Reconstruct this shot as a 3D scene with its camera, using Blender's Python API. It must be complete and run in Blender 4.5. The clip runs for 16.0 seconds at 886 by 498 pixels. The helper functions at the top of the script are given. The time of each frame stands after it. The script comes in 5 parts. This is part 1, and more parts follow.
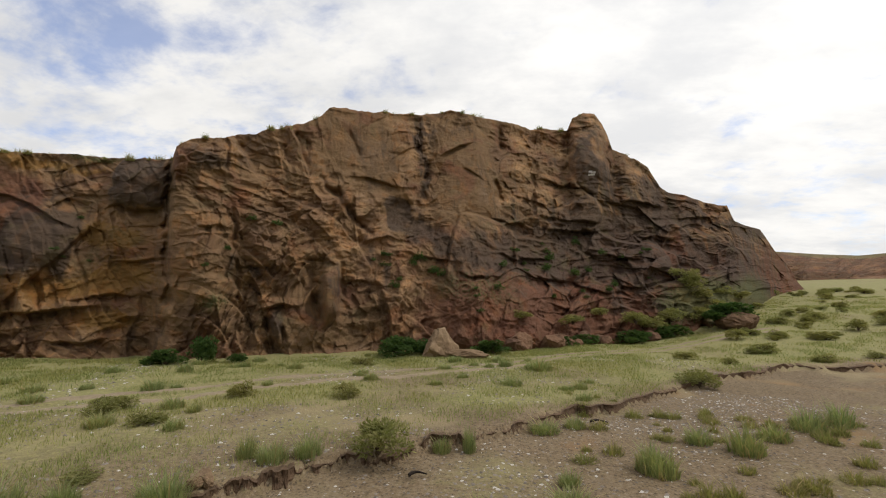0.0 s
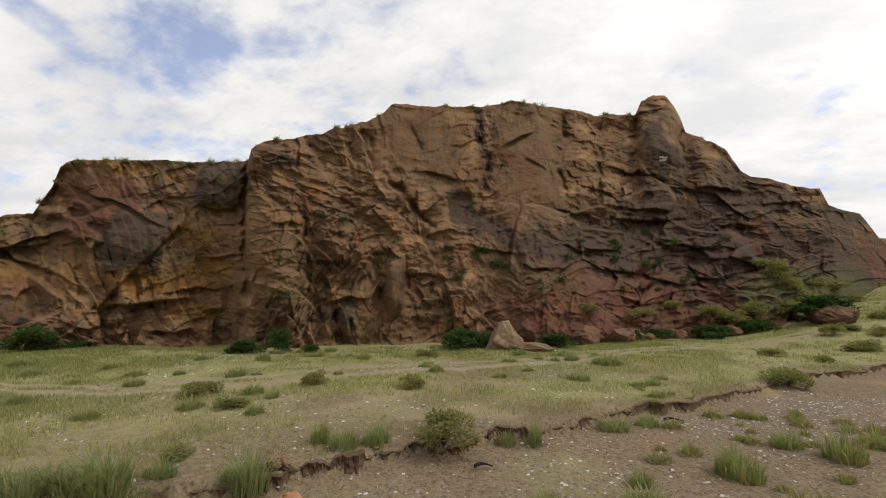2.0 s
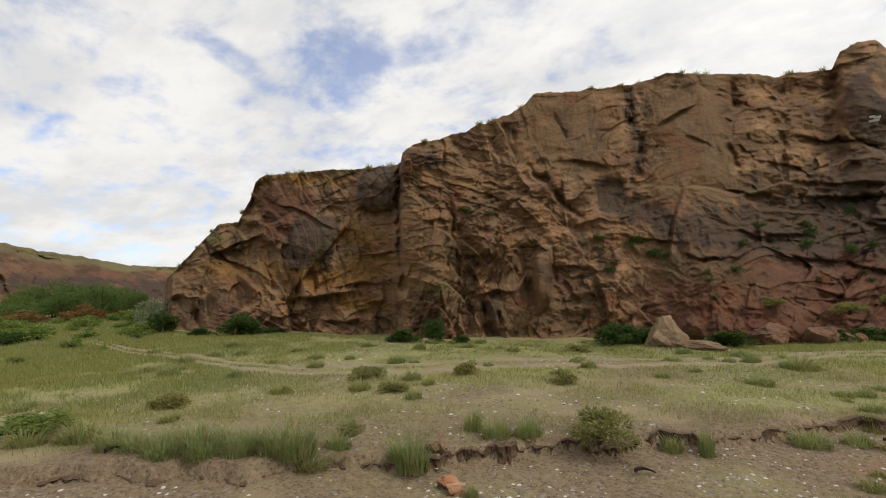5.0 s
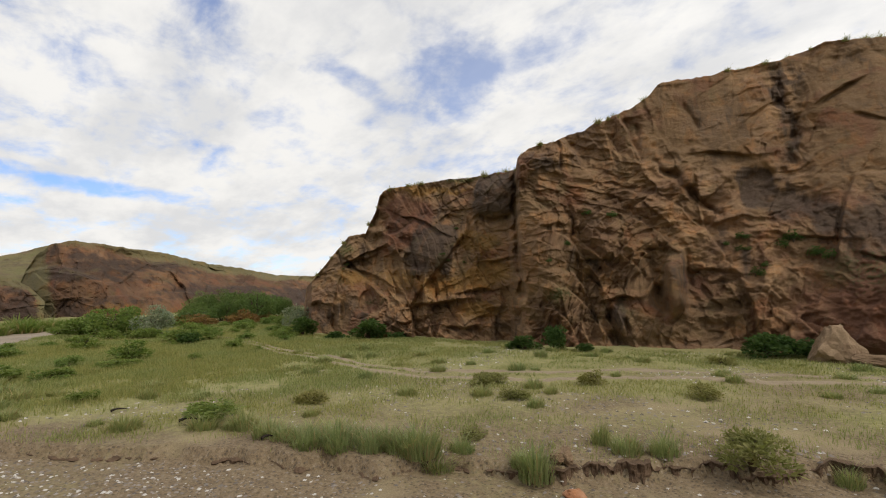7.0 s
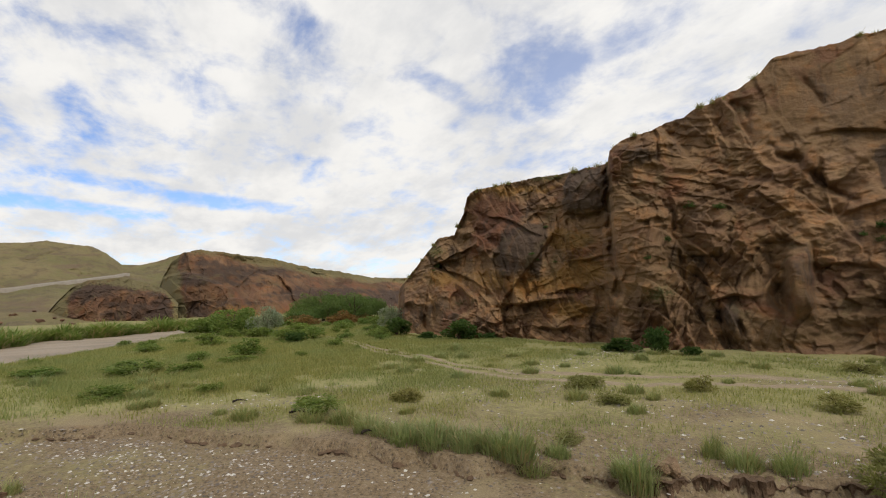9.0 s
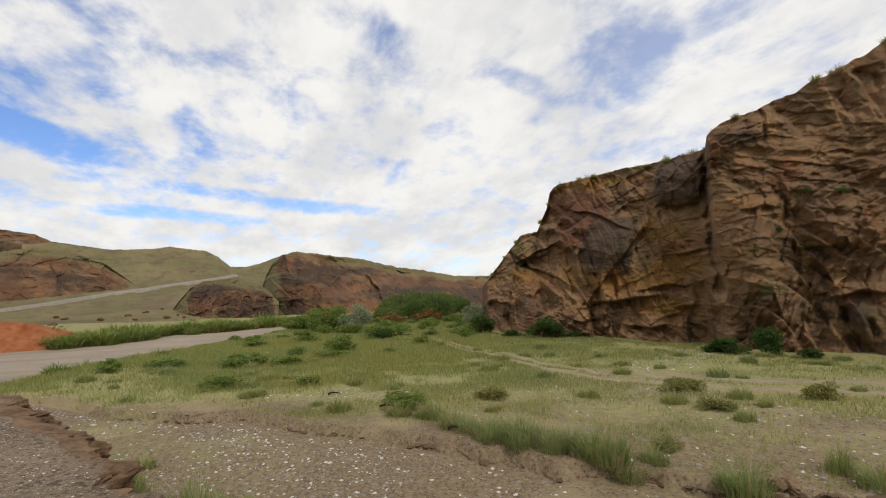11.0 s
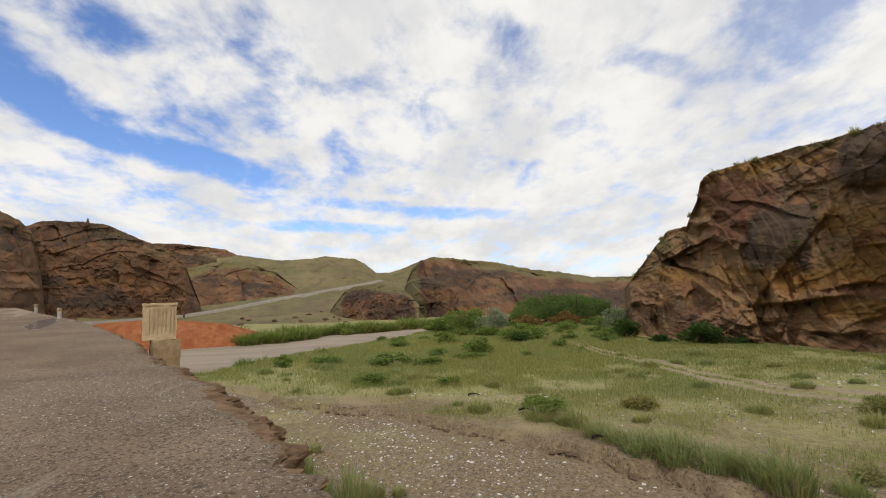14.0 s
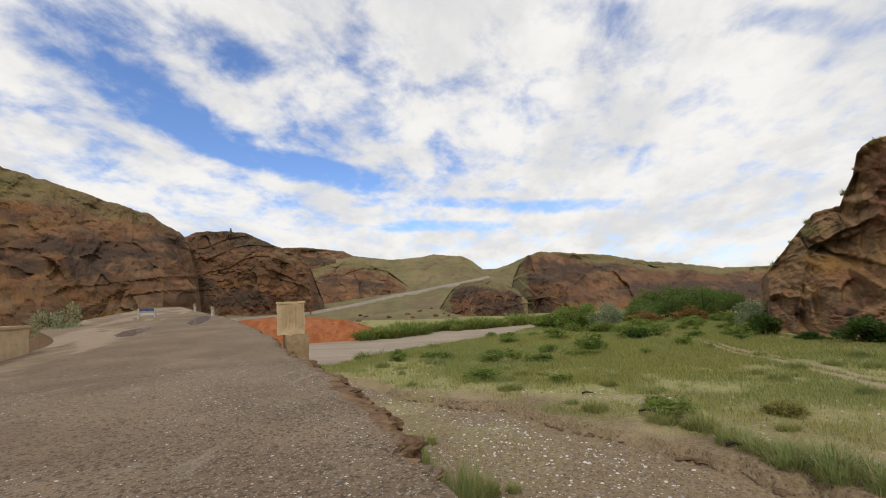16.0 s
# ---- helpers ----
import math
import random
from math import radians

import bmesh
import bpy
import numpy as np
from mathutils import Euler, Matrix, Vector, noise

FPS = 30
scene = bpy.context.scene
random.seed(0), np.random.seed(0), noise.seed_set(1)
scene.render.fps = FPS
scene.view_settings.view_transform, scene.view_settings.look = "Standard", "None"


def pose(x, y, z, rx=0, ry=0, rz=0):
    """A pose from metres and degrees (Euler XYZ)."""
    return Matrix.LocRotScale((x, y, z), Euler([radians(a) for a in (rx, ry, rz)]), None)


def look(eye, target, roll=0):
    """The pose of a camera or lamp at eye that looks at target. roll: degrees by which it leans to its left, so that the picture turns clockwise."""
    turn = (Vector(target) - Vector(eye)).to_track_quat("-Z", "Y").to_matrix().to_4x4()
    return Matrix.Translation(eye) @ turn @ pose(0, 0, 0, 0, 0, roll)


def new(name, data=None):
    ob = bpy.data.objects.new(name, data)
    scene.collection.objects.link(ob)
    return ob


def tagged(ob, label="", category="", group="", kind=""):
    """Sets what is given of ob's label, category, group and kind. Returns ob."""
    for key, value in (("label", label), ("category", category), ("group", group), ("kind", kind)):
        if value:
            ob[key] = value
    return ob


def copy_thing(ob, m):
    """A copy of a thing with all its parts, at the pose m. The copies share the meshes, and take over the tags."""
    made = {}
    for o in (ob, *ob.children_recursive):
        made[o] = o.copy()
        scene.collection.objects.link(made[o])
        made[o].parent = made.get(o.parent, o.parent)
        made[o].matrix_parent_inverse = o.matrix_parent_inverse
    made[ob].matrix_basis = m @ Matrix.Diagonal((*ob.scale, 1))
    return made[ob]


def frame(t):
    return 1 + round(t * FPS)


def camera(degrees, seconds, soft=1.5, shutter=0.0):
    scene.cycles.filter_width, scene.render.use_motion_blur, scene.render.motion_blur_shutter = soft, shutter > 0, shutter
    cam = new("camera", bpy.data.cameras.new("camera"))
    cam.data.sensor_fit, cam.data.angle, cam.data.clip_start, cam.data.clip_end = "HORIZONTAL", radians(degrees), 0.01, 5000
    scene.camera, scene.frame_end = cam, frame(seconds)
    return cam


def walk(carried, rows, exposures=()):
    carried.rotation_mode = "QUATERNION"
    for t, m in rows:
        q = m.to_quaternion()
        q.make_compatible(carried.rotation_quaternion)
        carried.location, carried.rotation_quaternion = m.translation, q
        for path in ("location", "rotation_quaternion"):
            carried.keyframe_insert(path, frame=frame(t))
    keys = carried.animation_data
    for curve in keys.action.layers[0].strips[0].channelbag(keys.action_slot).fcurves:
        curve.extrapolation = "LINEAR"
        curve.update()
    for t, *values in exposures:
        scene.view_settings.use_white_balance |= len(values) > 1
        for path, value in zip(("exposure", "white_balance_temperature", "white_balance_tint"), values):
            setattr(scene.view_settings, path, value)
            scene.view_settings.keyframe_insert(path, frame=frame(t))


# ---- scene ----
cam = camera(86.7, 16.0, soft=1.1)
EYE = 1.6
TURNS = [
    (0, 96.22, 0.08, 6.29),
    (0.5, 96.12, 0.11, 7.92),
    (1, 95.88, 0.17, 9.78),
    (1.5, 95.65, 0.18, 11.71),
    (2, 95.36, 0.18, 13.95),
    (2.5, 95.11, 0.24, 16.23),
    (3, 94.90, 0.26, 18.87),
    (3.5, 94.73, 0.33, 21.61),
    (4, 94.63, 0.35, 24.76),
    (6.5, 95.19, 0.64, 42.63),
    (7, 95.51, 0.70, 46.05),
    (7.5, 95.70, 0.80, 48.92),
    (8, 95.80, 0.92, 51.74),
    (8.5, 95.78, 1.06, 54.27),
    (9, 95.77, 1.11, 56.93),
    (11.5, 95.75, 1.44, 69.57),
    (12, 95.83, 1.46, 72.17),
    (12.5, 96.05, 1.46, 74.76),
    (13, 96.19, 1.57, 77.54),
    (13.5, 96.32, 1.67, 80.28),
    (14, 96.51, 1.76, 83.32),
    (14.5, 96.69, 1.84, 86.36),
    (15, 96.83, 1.91, 89.76),
    (15.5, 96.76, 2.29, 92.97),
    (16, 96.51, 2.38, 96.35),
]
walk(cam, [(t, pose(0, 0, EYE, rx, ry, rz)) for t, rx, ry, rz in TURNS])

# ---- world, sun, exposure ----
SUN_AZ, SUN_EL = -92.0, 52.0


def way(az, el=0.0):
    a, e = radians(az), radians(el)
    return Vector((-math.sin(a) * math.cos(e), math.cos(a) * math.cos(e), math.sin(e)))


scene.view_settings.exposure = 0.0
world = bpy.data.worlds.new("sky")
scene.world = world
world.use_nodes = True
wn, wl = world.node_tree.nodes, world.node_tree.links
wn.clear()


class Nodes:
    """Short-hand to wire shader nodes."""

    def __init__(self, tree):
        self.n, self.l = tree.nodes, tree.links

    def put(self, socket, value):
        if isinstance(value, bpy.types.NodeSocket):
            self.l.new(value, socket)
        elif value is not None:
            if hasattr(socket.default_value, "__len__") and not hasattr(value, "__len__"):
                value = [value] * len(socket.default_value)
            if hasattr(socket.default_value, "__len__") and len(socket.default_value) == 4 and len(value) == 3:
                value = (*value, 1)
            socket.default_value = value

    def math(self, op, a, b=None, c=None, clamp=False):
        n = self.n.new("ShaderNodeMath")
        n.operation, n.use_clamp = op, clamp
        for s, v in zip(n.inputs, (a, b, c)):
            self.put(s, v)
        return n.outputs[0]

    def vmath(self, op, a, b=None, scale=None):
        n = self.n.new("ShaderNodeVectorMath")
        n.operation = op
        self.put(n.inputs[0], a)
        self.put(n.inputs[1], b)
        if scale is not None:
            self.put(n.inputs["Scale"], scale)
        return n.outputs["Value"] if op in ("DOT_PRODUCT", "LENGTH", "DISTANCE") else n.outputs[0]

    def noise(self, vec, scale, detail=4, rough=0.55, distort=0.0):
        n = self.n.new("ShaderNodeTexNoise")
        self.put(n.inputs["Vector"], vec)
        for k, v in (("Scale", scale), ("Detail", detail), ("Roughness", rough), ("Distortion", distort)):
            self.put(n.inputs[k], v)
        return n.outputs[0]

    def voronoi(self, vec, scale, feature="F1", out="Distance"):
        n = self.n.new("ShaderNodeTexVoronoi")
        n.feature = feature
        self.put(n.inputs["Vector"], vec)
        self.put(n.inputs["Scale"], scale)
        return n.outputs[out]

    def ramp(self, x, lo, hi, a=0.0, b=1.0):
        n = self.n.new("ShaderNodeMapRange")
        n.interpolation_type = "SMOOTHSTEP"
        for k, v in zip(("Value", "From Min", "From Max", "To Min", "To Max"), (x, lo, hi, a, b)):
            self.put(n.inputs[k], v)
        return n.outputs[0]

    def mix(self, fac, a, b, blend="MIX"):
        n = self.n.new("ShaderNodeMix")
        n.data_type, n.blend_type = "RGBA", blend
        self.put(n.inputs[0], fac)
        self.put(n.inputs[6], a)
        self.put(n.inputs[7], b)
        return n.outputs[2]

    def scaled(self, vec, s, r=(0, 0, 0)):
        n = self.n.new("ShaderNodeMapping")
        self.put(n.inputs["Vector"], vec)
        n.inputs["Scale"].default_value = s
        n.inputs["Rotation"].default_value = [radians(a) for a in r]
        return n.outputs[0]

    def attribute(self, name):
        n = self.n.new("ShaderNodeAttribute")
        n.attribute_name = name
        return n.outputs["Color"]

    def split(self, color):
        n = self.n.new("ShaderNodeSeparateColor")
        self.put(n.inputs[0], color)
        return n.outputs[0], n.outputs[1], n.outputs[2]


def build_world():
    w = Nodes(world.node_tree)
    out = wn.new("ShaderNodeOutputWorld")
    bg = wn.new("ShaderNodeBackground")
    sky = wn.new("ShaderNodeTexSky")
    sky.sky_type, sky.sun_disc = "NISHITA", False
    sky.sun_elevation, sky.sun_rotation = radians(SUN_EL), radians(-SUN_AZ)
    sky.air_density, sky.dust_density = 1.0, 0.3
    d = wn.new("ShaderNodeTexCoord").outputs["Generated"]
    sep = wn.new("ShaderNodeSeparateXYZ")
    wl.new(d, sep.inputs[0])
    up = w.math("MAXIMUM", sep.outputs[2], 0.0)
    # clouds lie on a flat layer overhead
    flat = wn.new("ShaderNodeCombineXYZ")
    h = w.math("ADD", up, 0.26)
    wl.new(w.math("DIVIDE", sep.outputs[0], h), flat.inputs[0])
    wl.new(w.math("DIVIDE", sep.outputs[1], h), flat.inputs[1])
    big = w.noise(flat.outputs[0], 0.9, 3, 0.5, 0.4)
    fine = w.noise(w.scaled(flat.outputs[0], (1.0, 1.25, 1), (0, 0, 24)), 4.2, 9, 0.58, 0.25)
    puff = w.noise(flat.outputs[0], 11.0, 6, 0.6, 0.2)
    cover = w.math("ADD", w.math("ADD", w.math("MULTIPLY", big, 0.35), w.math("MULTIPLY", fine, 1.0)), w.math("MULTIPLY", w.math("SUBTRACT", puff, 0.5), 0.35))
    # breaks in the cover: bearing, elevation, half width, half height, lean
    bearing = w.math("MULTIPLY", w.math("ARCTAN2", w.math("MULTIPLY", sep.outputs[0], -1.0), sep.outputs[1]), 57.2958)
    rise = w.math("MULTIPLY", w.math("ARCSINE", sep.outputs[2]), 57.2958)
    gaps = None
    for at, high, wide, tall, lean, deep in GAPS:
        a = w.math("SUBTRACT", bearing, at)
        e = w.math("SUBTRACT", w.math("SUBTRACT", rise, high), w.math("MULTIPLY", a, lean))
        q = w.math("ADD", w.math("POWER", w.math("ABSOLUTE", w.math("DIVIDE", a, wide)), 2.0), w.math("POWER", w.math("ABSOLUTE", w.math("DIVIDE", e, tall)), 2.0))
        g = w.ramp(q, 0.0, 1.7, 0.8 * deep, 0.0)
        gaps = g if gaps is None else w.math("ADD", gaps, g)
    sunny = w.ramp(w.vmath("DOT_PRODUCT", d, tuple(way(SUN_AZ + 60, 50))), 0.55, 1.0, 0.0, 0.18)
    cover = w.math("ADD", w.math("SUBTRACT", cover, gaps), sunny)
    mask = w.ramp(cover, 0.36, 0.74)
    thick = w.noise(w.scaled(flat.outputs[0], (1.0, 1.5, 1)), 1.6, 6, 0.6)
    glow = w.ramp(w.vmath("DOT_PRODUCT", d, tuple(way(SUN_AZ + 40, 58))), 0.35, 0.98, 0.0, 0.22)
    white = w.mix(w.ramp(thick, 0.38, 0.62), (0.79, 0.79, 0.795), (1.0, 0.98, 0.945))
    white = w.mix(1.0, white, w.math("ADD", glow, CLOUD), "MULTIPLY")
    # a thin veil over the blue, thinnest in the west
    veil = w.ramp(w.vmath("DOT_PRODUCT", d, tuple(way(124, 18))), 0.45, 0.95, 0.30, 0.0)
    mask = w.math("ADD", mask, w.math("MULTIPLY", w.math("SUBTRACT", 1.0, mask), veil))
    # haze thickens the cover close to the horizon
    mask = w.math("MAXIMUM", mask, w.ramp(up, 0.0, 0.10, 0.55, 0.0))
    blue = w.mix(1.0, sky.outputs[0], (SKY * 0.8, SKY * 0.95, SKY * 1.25), "MULTIPLY")
    wl.new(w.mix(mask, blue, white), bg.inputs["Color"])
    bg.inputs["Strength"].default_value = 1.0
    wl.new(bg.outputs[0], out.inputs[0])


CLOUD, SKY = 0.93, 0.135
GAPS = [(45, 25, 6, 5, -0.3, 0.26), (34, 29, 8, 3, -0.3, 0.22), (56, 24.5, 4, 1.5, 0.4, 0.26), (75, 30.5, 6, 2.5, 0.2, 0.20),
        (112, 16, 11, 1.7, 0.17, 0.42), (127, 21, 9, 3.0, 0.35, 0.34), (122, 28, 5, 3.0, 0.2, 0.24), (82, 10.8, 7, 0.9, 0.03, 0.34), (97, 9.3, 9, 0.7, 0.03, 0.30),
        (92, 12.0, 6, 0.8, 0.05, 0.22), (134, 26, 6, 6, 0.0, 0.15)]
build_world()
sun = new("sun", bpy.data.lights.new("sun", "SUN"))
sun.data.energy, sun.data.angle, sun.data.color = 1.6, radians(12), (1.0, 0.95, 0.87)
sun.matrix_world = look(way(SUN_AZ, SUN_EL) * 100, (0, 0, 0))

# ---- tools ----


def hashed(i, j, k, seed):
    n = (i * 374761393 + j * 668265263 + k * 2147483647 + seed * 1274126177) & 0xFFFFFFFF
    n = ((n ^ (n >> 13)) * 1274126177) & 0xFFFFFFFF
    n = ((n ^ (n >> 16)) * 2246822519) & 0xFFFFFFFF
    return ((n ^ (n >> 15)) & 0xFFFFFF) / float(0x1000000)


def vnoise(x, y, z, seed=0):
    i, j, k = (np.floor(a).astype(np.int64) for a in (x, y, z))
    u, v, w = x - i, y - j, z - k
    u, v, w = (a * a * (3 - 2 * a) for a in (u, v, w))
    tot = 0
    for a in (0, 1):
        for b in (0, 1):
            for c in (0, 1):
                tot = tot + hashed(i + a, j + b, k + c, seed) * (u if a else 1 - u) * (v if b else 1 - v) * (w if c else 1 - w)
    return tot * 2 - 1


def fbm(x, y, z=0.0, octaves=4, seed=0, gain=0.5):
    x, y = np.asarray(x, float), np.asarray(y, float)
    z = np.zeros_like(x) + z
    tot, amp = 0, 1.0
    for o in range(octaves):
        tot = tot + amp * vnoise(x, y, z, seed + o)
        x, y, z, amp = x * 2.03 + 7.1, y * 2.03 + 3.3, z * 2.03 + 1.7, amp * gain
    return tot


def cells(x, y, seed=0, offsets=False):
    """Two-dimensional cells: nearest and second distance, and the cell's random number."""
    i, j = np.floor(x).astype(np.int64), np.floor(y).astype(np.int64)
    f1, f2, rid = np.full(x.shape, 9.0), np.full(x.shape, 9.0), np.zeros(x.shape)
    ox, oy = np.zeros(x.shape), np.zeros(x.shape)
    for a in (-1, 0, 1):
        for b in (-1, 0, 1):
            px = i + a + hashed(i + a, j + b, i * 0, seed)
            py = j + b + hashed(i + a, j + b, i * 0 + 1, seed)
            dd = np.hypot(px - x, py - y)
            near = dd < f1
            f2 = np.where(near, f1, np.minimum(f2, dd))
            rid = np.where(near, hashed(i + a, j + b, i * 0 + 2, seed), rid)
            ox, oy = np.where(near, x - px, ox), np.where(near, y - py, oy)
            f1 = np.where(near, dd, f1)
    return (f1, f2, rid, ox, oy) if offsets else (f1, f2, rid)


def smooth(x, lo, hi):
    t = np.clip((x - lo) / (hi - lo), 0, 1)
    return t * t * (3 - 2 * t)


def mesh_of(name, verts, faces, material=None, shade=True, colors=None):
    """A mesh from numpy arrays; colors: layers of rgb by vertex."""
    me = bpy.data.meshes.new(name)
    verts, faces = np.asarray(verts, float), np.asarray(faces, int)
    side = faces.shape[1]
    me.vertices.add(len(verts))
    me.vertices.foreach_set("co", verts.ravel())
    me.loops.add(faces.size)
    me.loops.foreach_set("vertex_index", faces.ravel())
    me.polygons.add(len(faces))
    me.polygons.foreach_set("loop_start", np.arange(0, faces.size, side))
    me.polygons.foreach_set("use_smooth", np.full(len(faces), shade))
    me.update(calc_edges=True)
    for layer, rgb in (colors or {}).items():
        at = me.attributes.new(layer, "FLOAT_COLOR", "POINT")
        at.data.foreach_set("color", np.concatenate([rgb, np.ones((len(rgb), 1))], axis=1).ravel())
    if material:
        me.materials.append(material)
    return me


def sheet(name, grid, material, shade=True, colors=None):
    """A mesh from a (rows, columns, 3) grid of points."""
    n, m = grid.shape[:2]
    k = np.arange(n * m).reshape(n, m)
    f = np.stack([k[:-1, :-1], k[:-1, 1:], k[1:, 1:], k[1:, :-1]], axis=-1).reshape(-1, 4)
    return mesh_of(name, grid.reshape(-1, 3), f, material, shade, colors)


def part(name, bm, material, parent, label=""):
    me = bpy.data.meshes.new(name)
    bm.to_mesh(me)
    bm.free()
    me.materials.append(material)
    ob = new(name, me)
    ob.parent = parent
    return tagged(ob, label)


def mesh_part(name, me, parent, label=""):
    ob = new(name, me)
    ob.parent = parent
    return tagged(ob, label)


def place(az, r, z=None):
    a = radians(az)
    x, y = -math.sin(a) * r, math.cos(a) * r
    return Vector((x, y, float(ground(np.array([x]), np.array([y]))[0]) if z is None else z))


# ---- the lie of the land ----
ROAD_DIR = (-0.872, -0.489)
ROAD_N = (0.489, -0.872)
RIVER_Z = -1.9


def road_coords(x, y):
    return x * ROAD_DIR[0] + y * ROAD_DIR[1], x * ROAD_N[0] + y * ROAD_N[1]


def gully_line(az):
    """Distance of the low cut bank of the wash, by bearing."""
    return np.interp(az, [-40, -29, -22, -14, -1, 9, 21, 31, 42, 55, 67, 80, 88, 93, 102, 109],
                     [32, 26, 20.5, 15.2, 11.3, 10.1, 9.2, 8.7, 8.7, 8.9, 9.9, 11.8, 13.4, 14.6, 16.5, 21])


def river_edges(az):
    near = np.interp(az, [70, 83, 88.5, 97, 105, 111, 118, 140], [70, 57, 45, 37, 31, 28, 27, 27])
    far = np.interp(az, [70, 84, 95, 103, 112, 118, 140], [80, 69, 58, 50, 48, 47, 47])
    return near, far


def ground(x, y, cut=True):
    r = np.hypot(x, y)
    az = np.degrees(np.arctan2(-x, y))
    s = x * 0.53 + y * 0.848
    z = -1.4 + 4.2 * smooth(s * smooth(-az, 0, 26) , 22, 80) * smooth(-az, -4, 24) + 0.04 * np.maximum(0, s - 75) * smooth(-az, 0, 26)
    z = z + 0.10 * fbm(x / 6, y / 6, 0, 3, 5) * smooth(r, 4, 12) + 0.035 * fbm(x / 0.9, y / 0.9, 0, 3, 9)
    # the wash lies a step below the meadow
    rim = gully_line(az) * (1 + 0.03 * fbm(az / 3.0, az * 0, 0, 3, 31)) + 0.07 * fbm(x / 0.7, y / 0.7, 0, 3, 33)
    depth = 0.24 * smooth(az, -60, -44) * (1 - smooth(az, 104, 112))
    z = z - depth * (1 - smooth(r, rim - 0.05, rim + 0.10))
    # the river's bed
    near, far = river_edges(az)
    inside = smooth(r, near - 3, near + 1.5) * (1 - smooth(r, far + 8, far + 26)) * smooth(az, 66, 80) * (1 - smooth(az, 150, 165))
    z = z - 1.1 * inside
    # loose slope under the road's edge
    _, n = road_coords(x, y)
    z = z + (0.50 + 0.2 * fbm(x / 2, y / 2, 0, 2, 4)) * smooth(n, -4.2, -1.6) * (1 - smooth(r, 60, 120))
    return z

# ---- materials ----


def material(name):
    m = bpy.data.materials.new(name)
    m.use_nodes = True
    w = Nodes(m.node_tree)
    bsdf = m.node_tree.nodes["Principled BSDF"]
    bsdf.inputs["Specular IOR Level"].default_value = 0.25
    return m, w, bsdf


def where(w):
    return w.n.new("ShaderNodeNewGeometry").outputs["Position"]


def bumped(w, bsdf, height, strength=0.5, distance=0.05):
    b = w.n.new("ShaderNodeBump")
    b.inputs["Strength"].default_value, b.inputs["Distance"].default_value = strength, distance
    w.put(b.inputs["Height"], height)
    w.put(bsdf.inputs["Normal"], b.outputs[0])


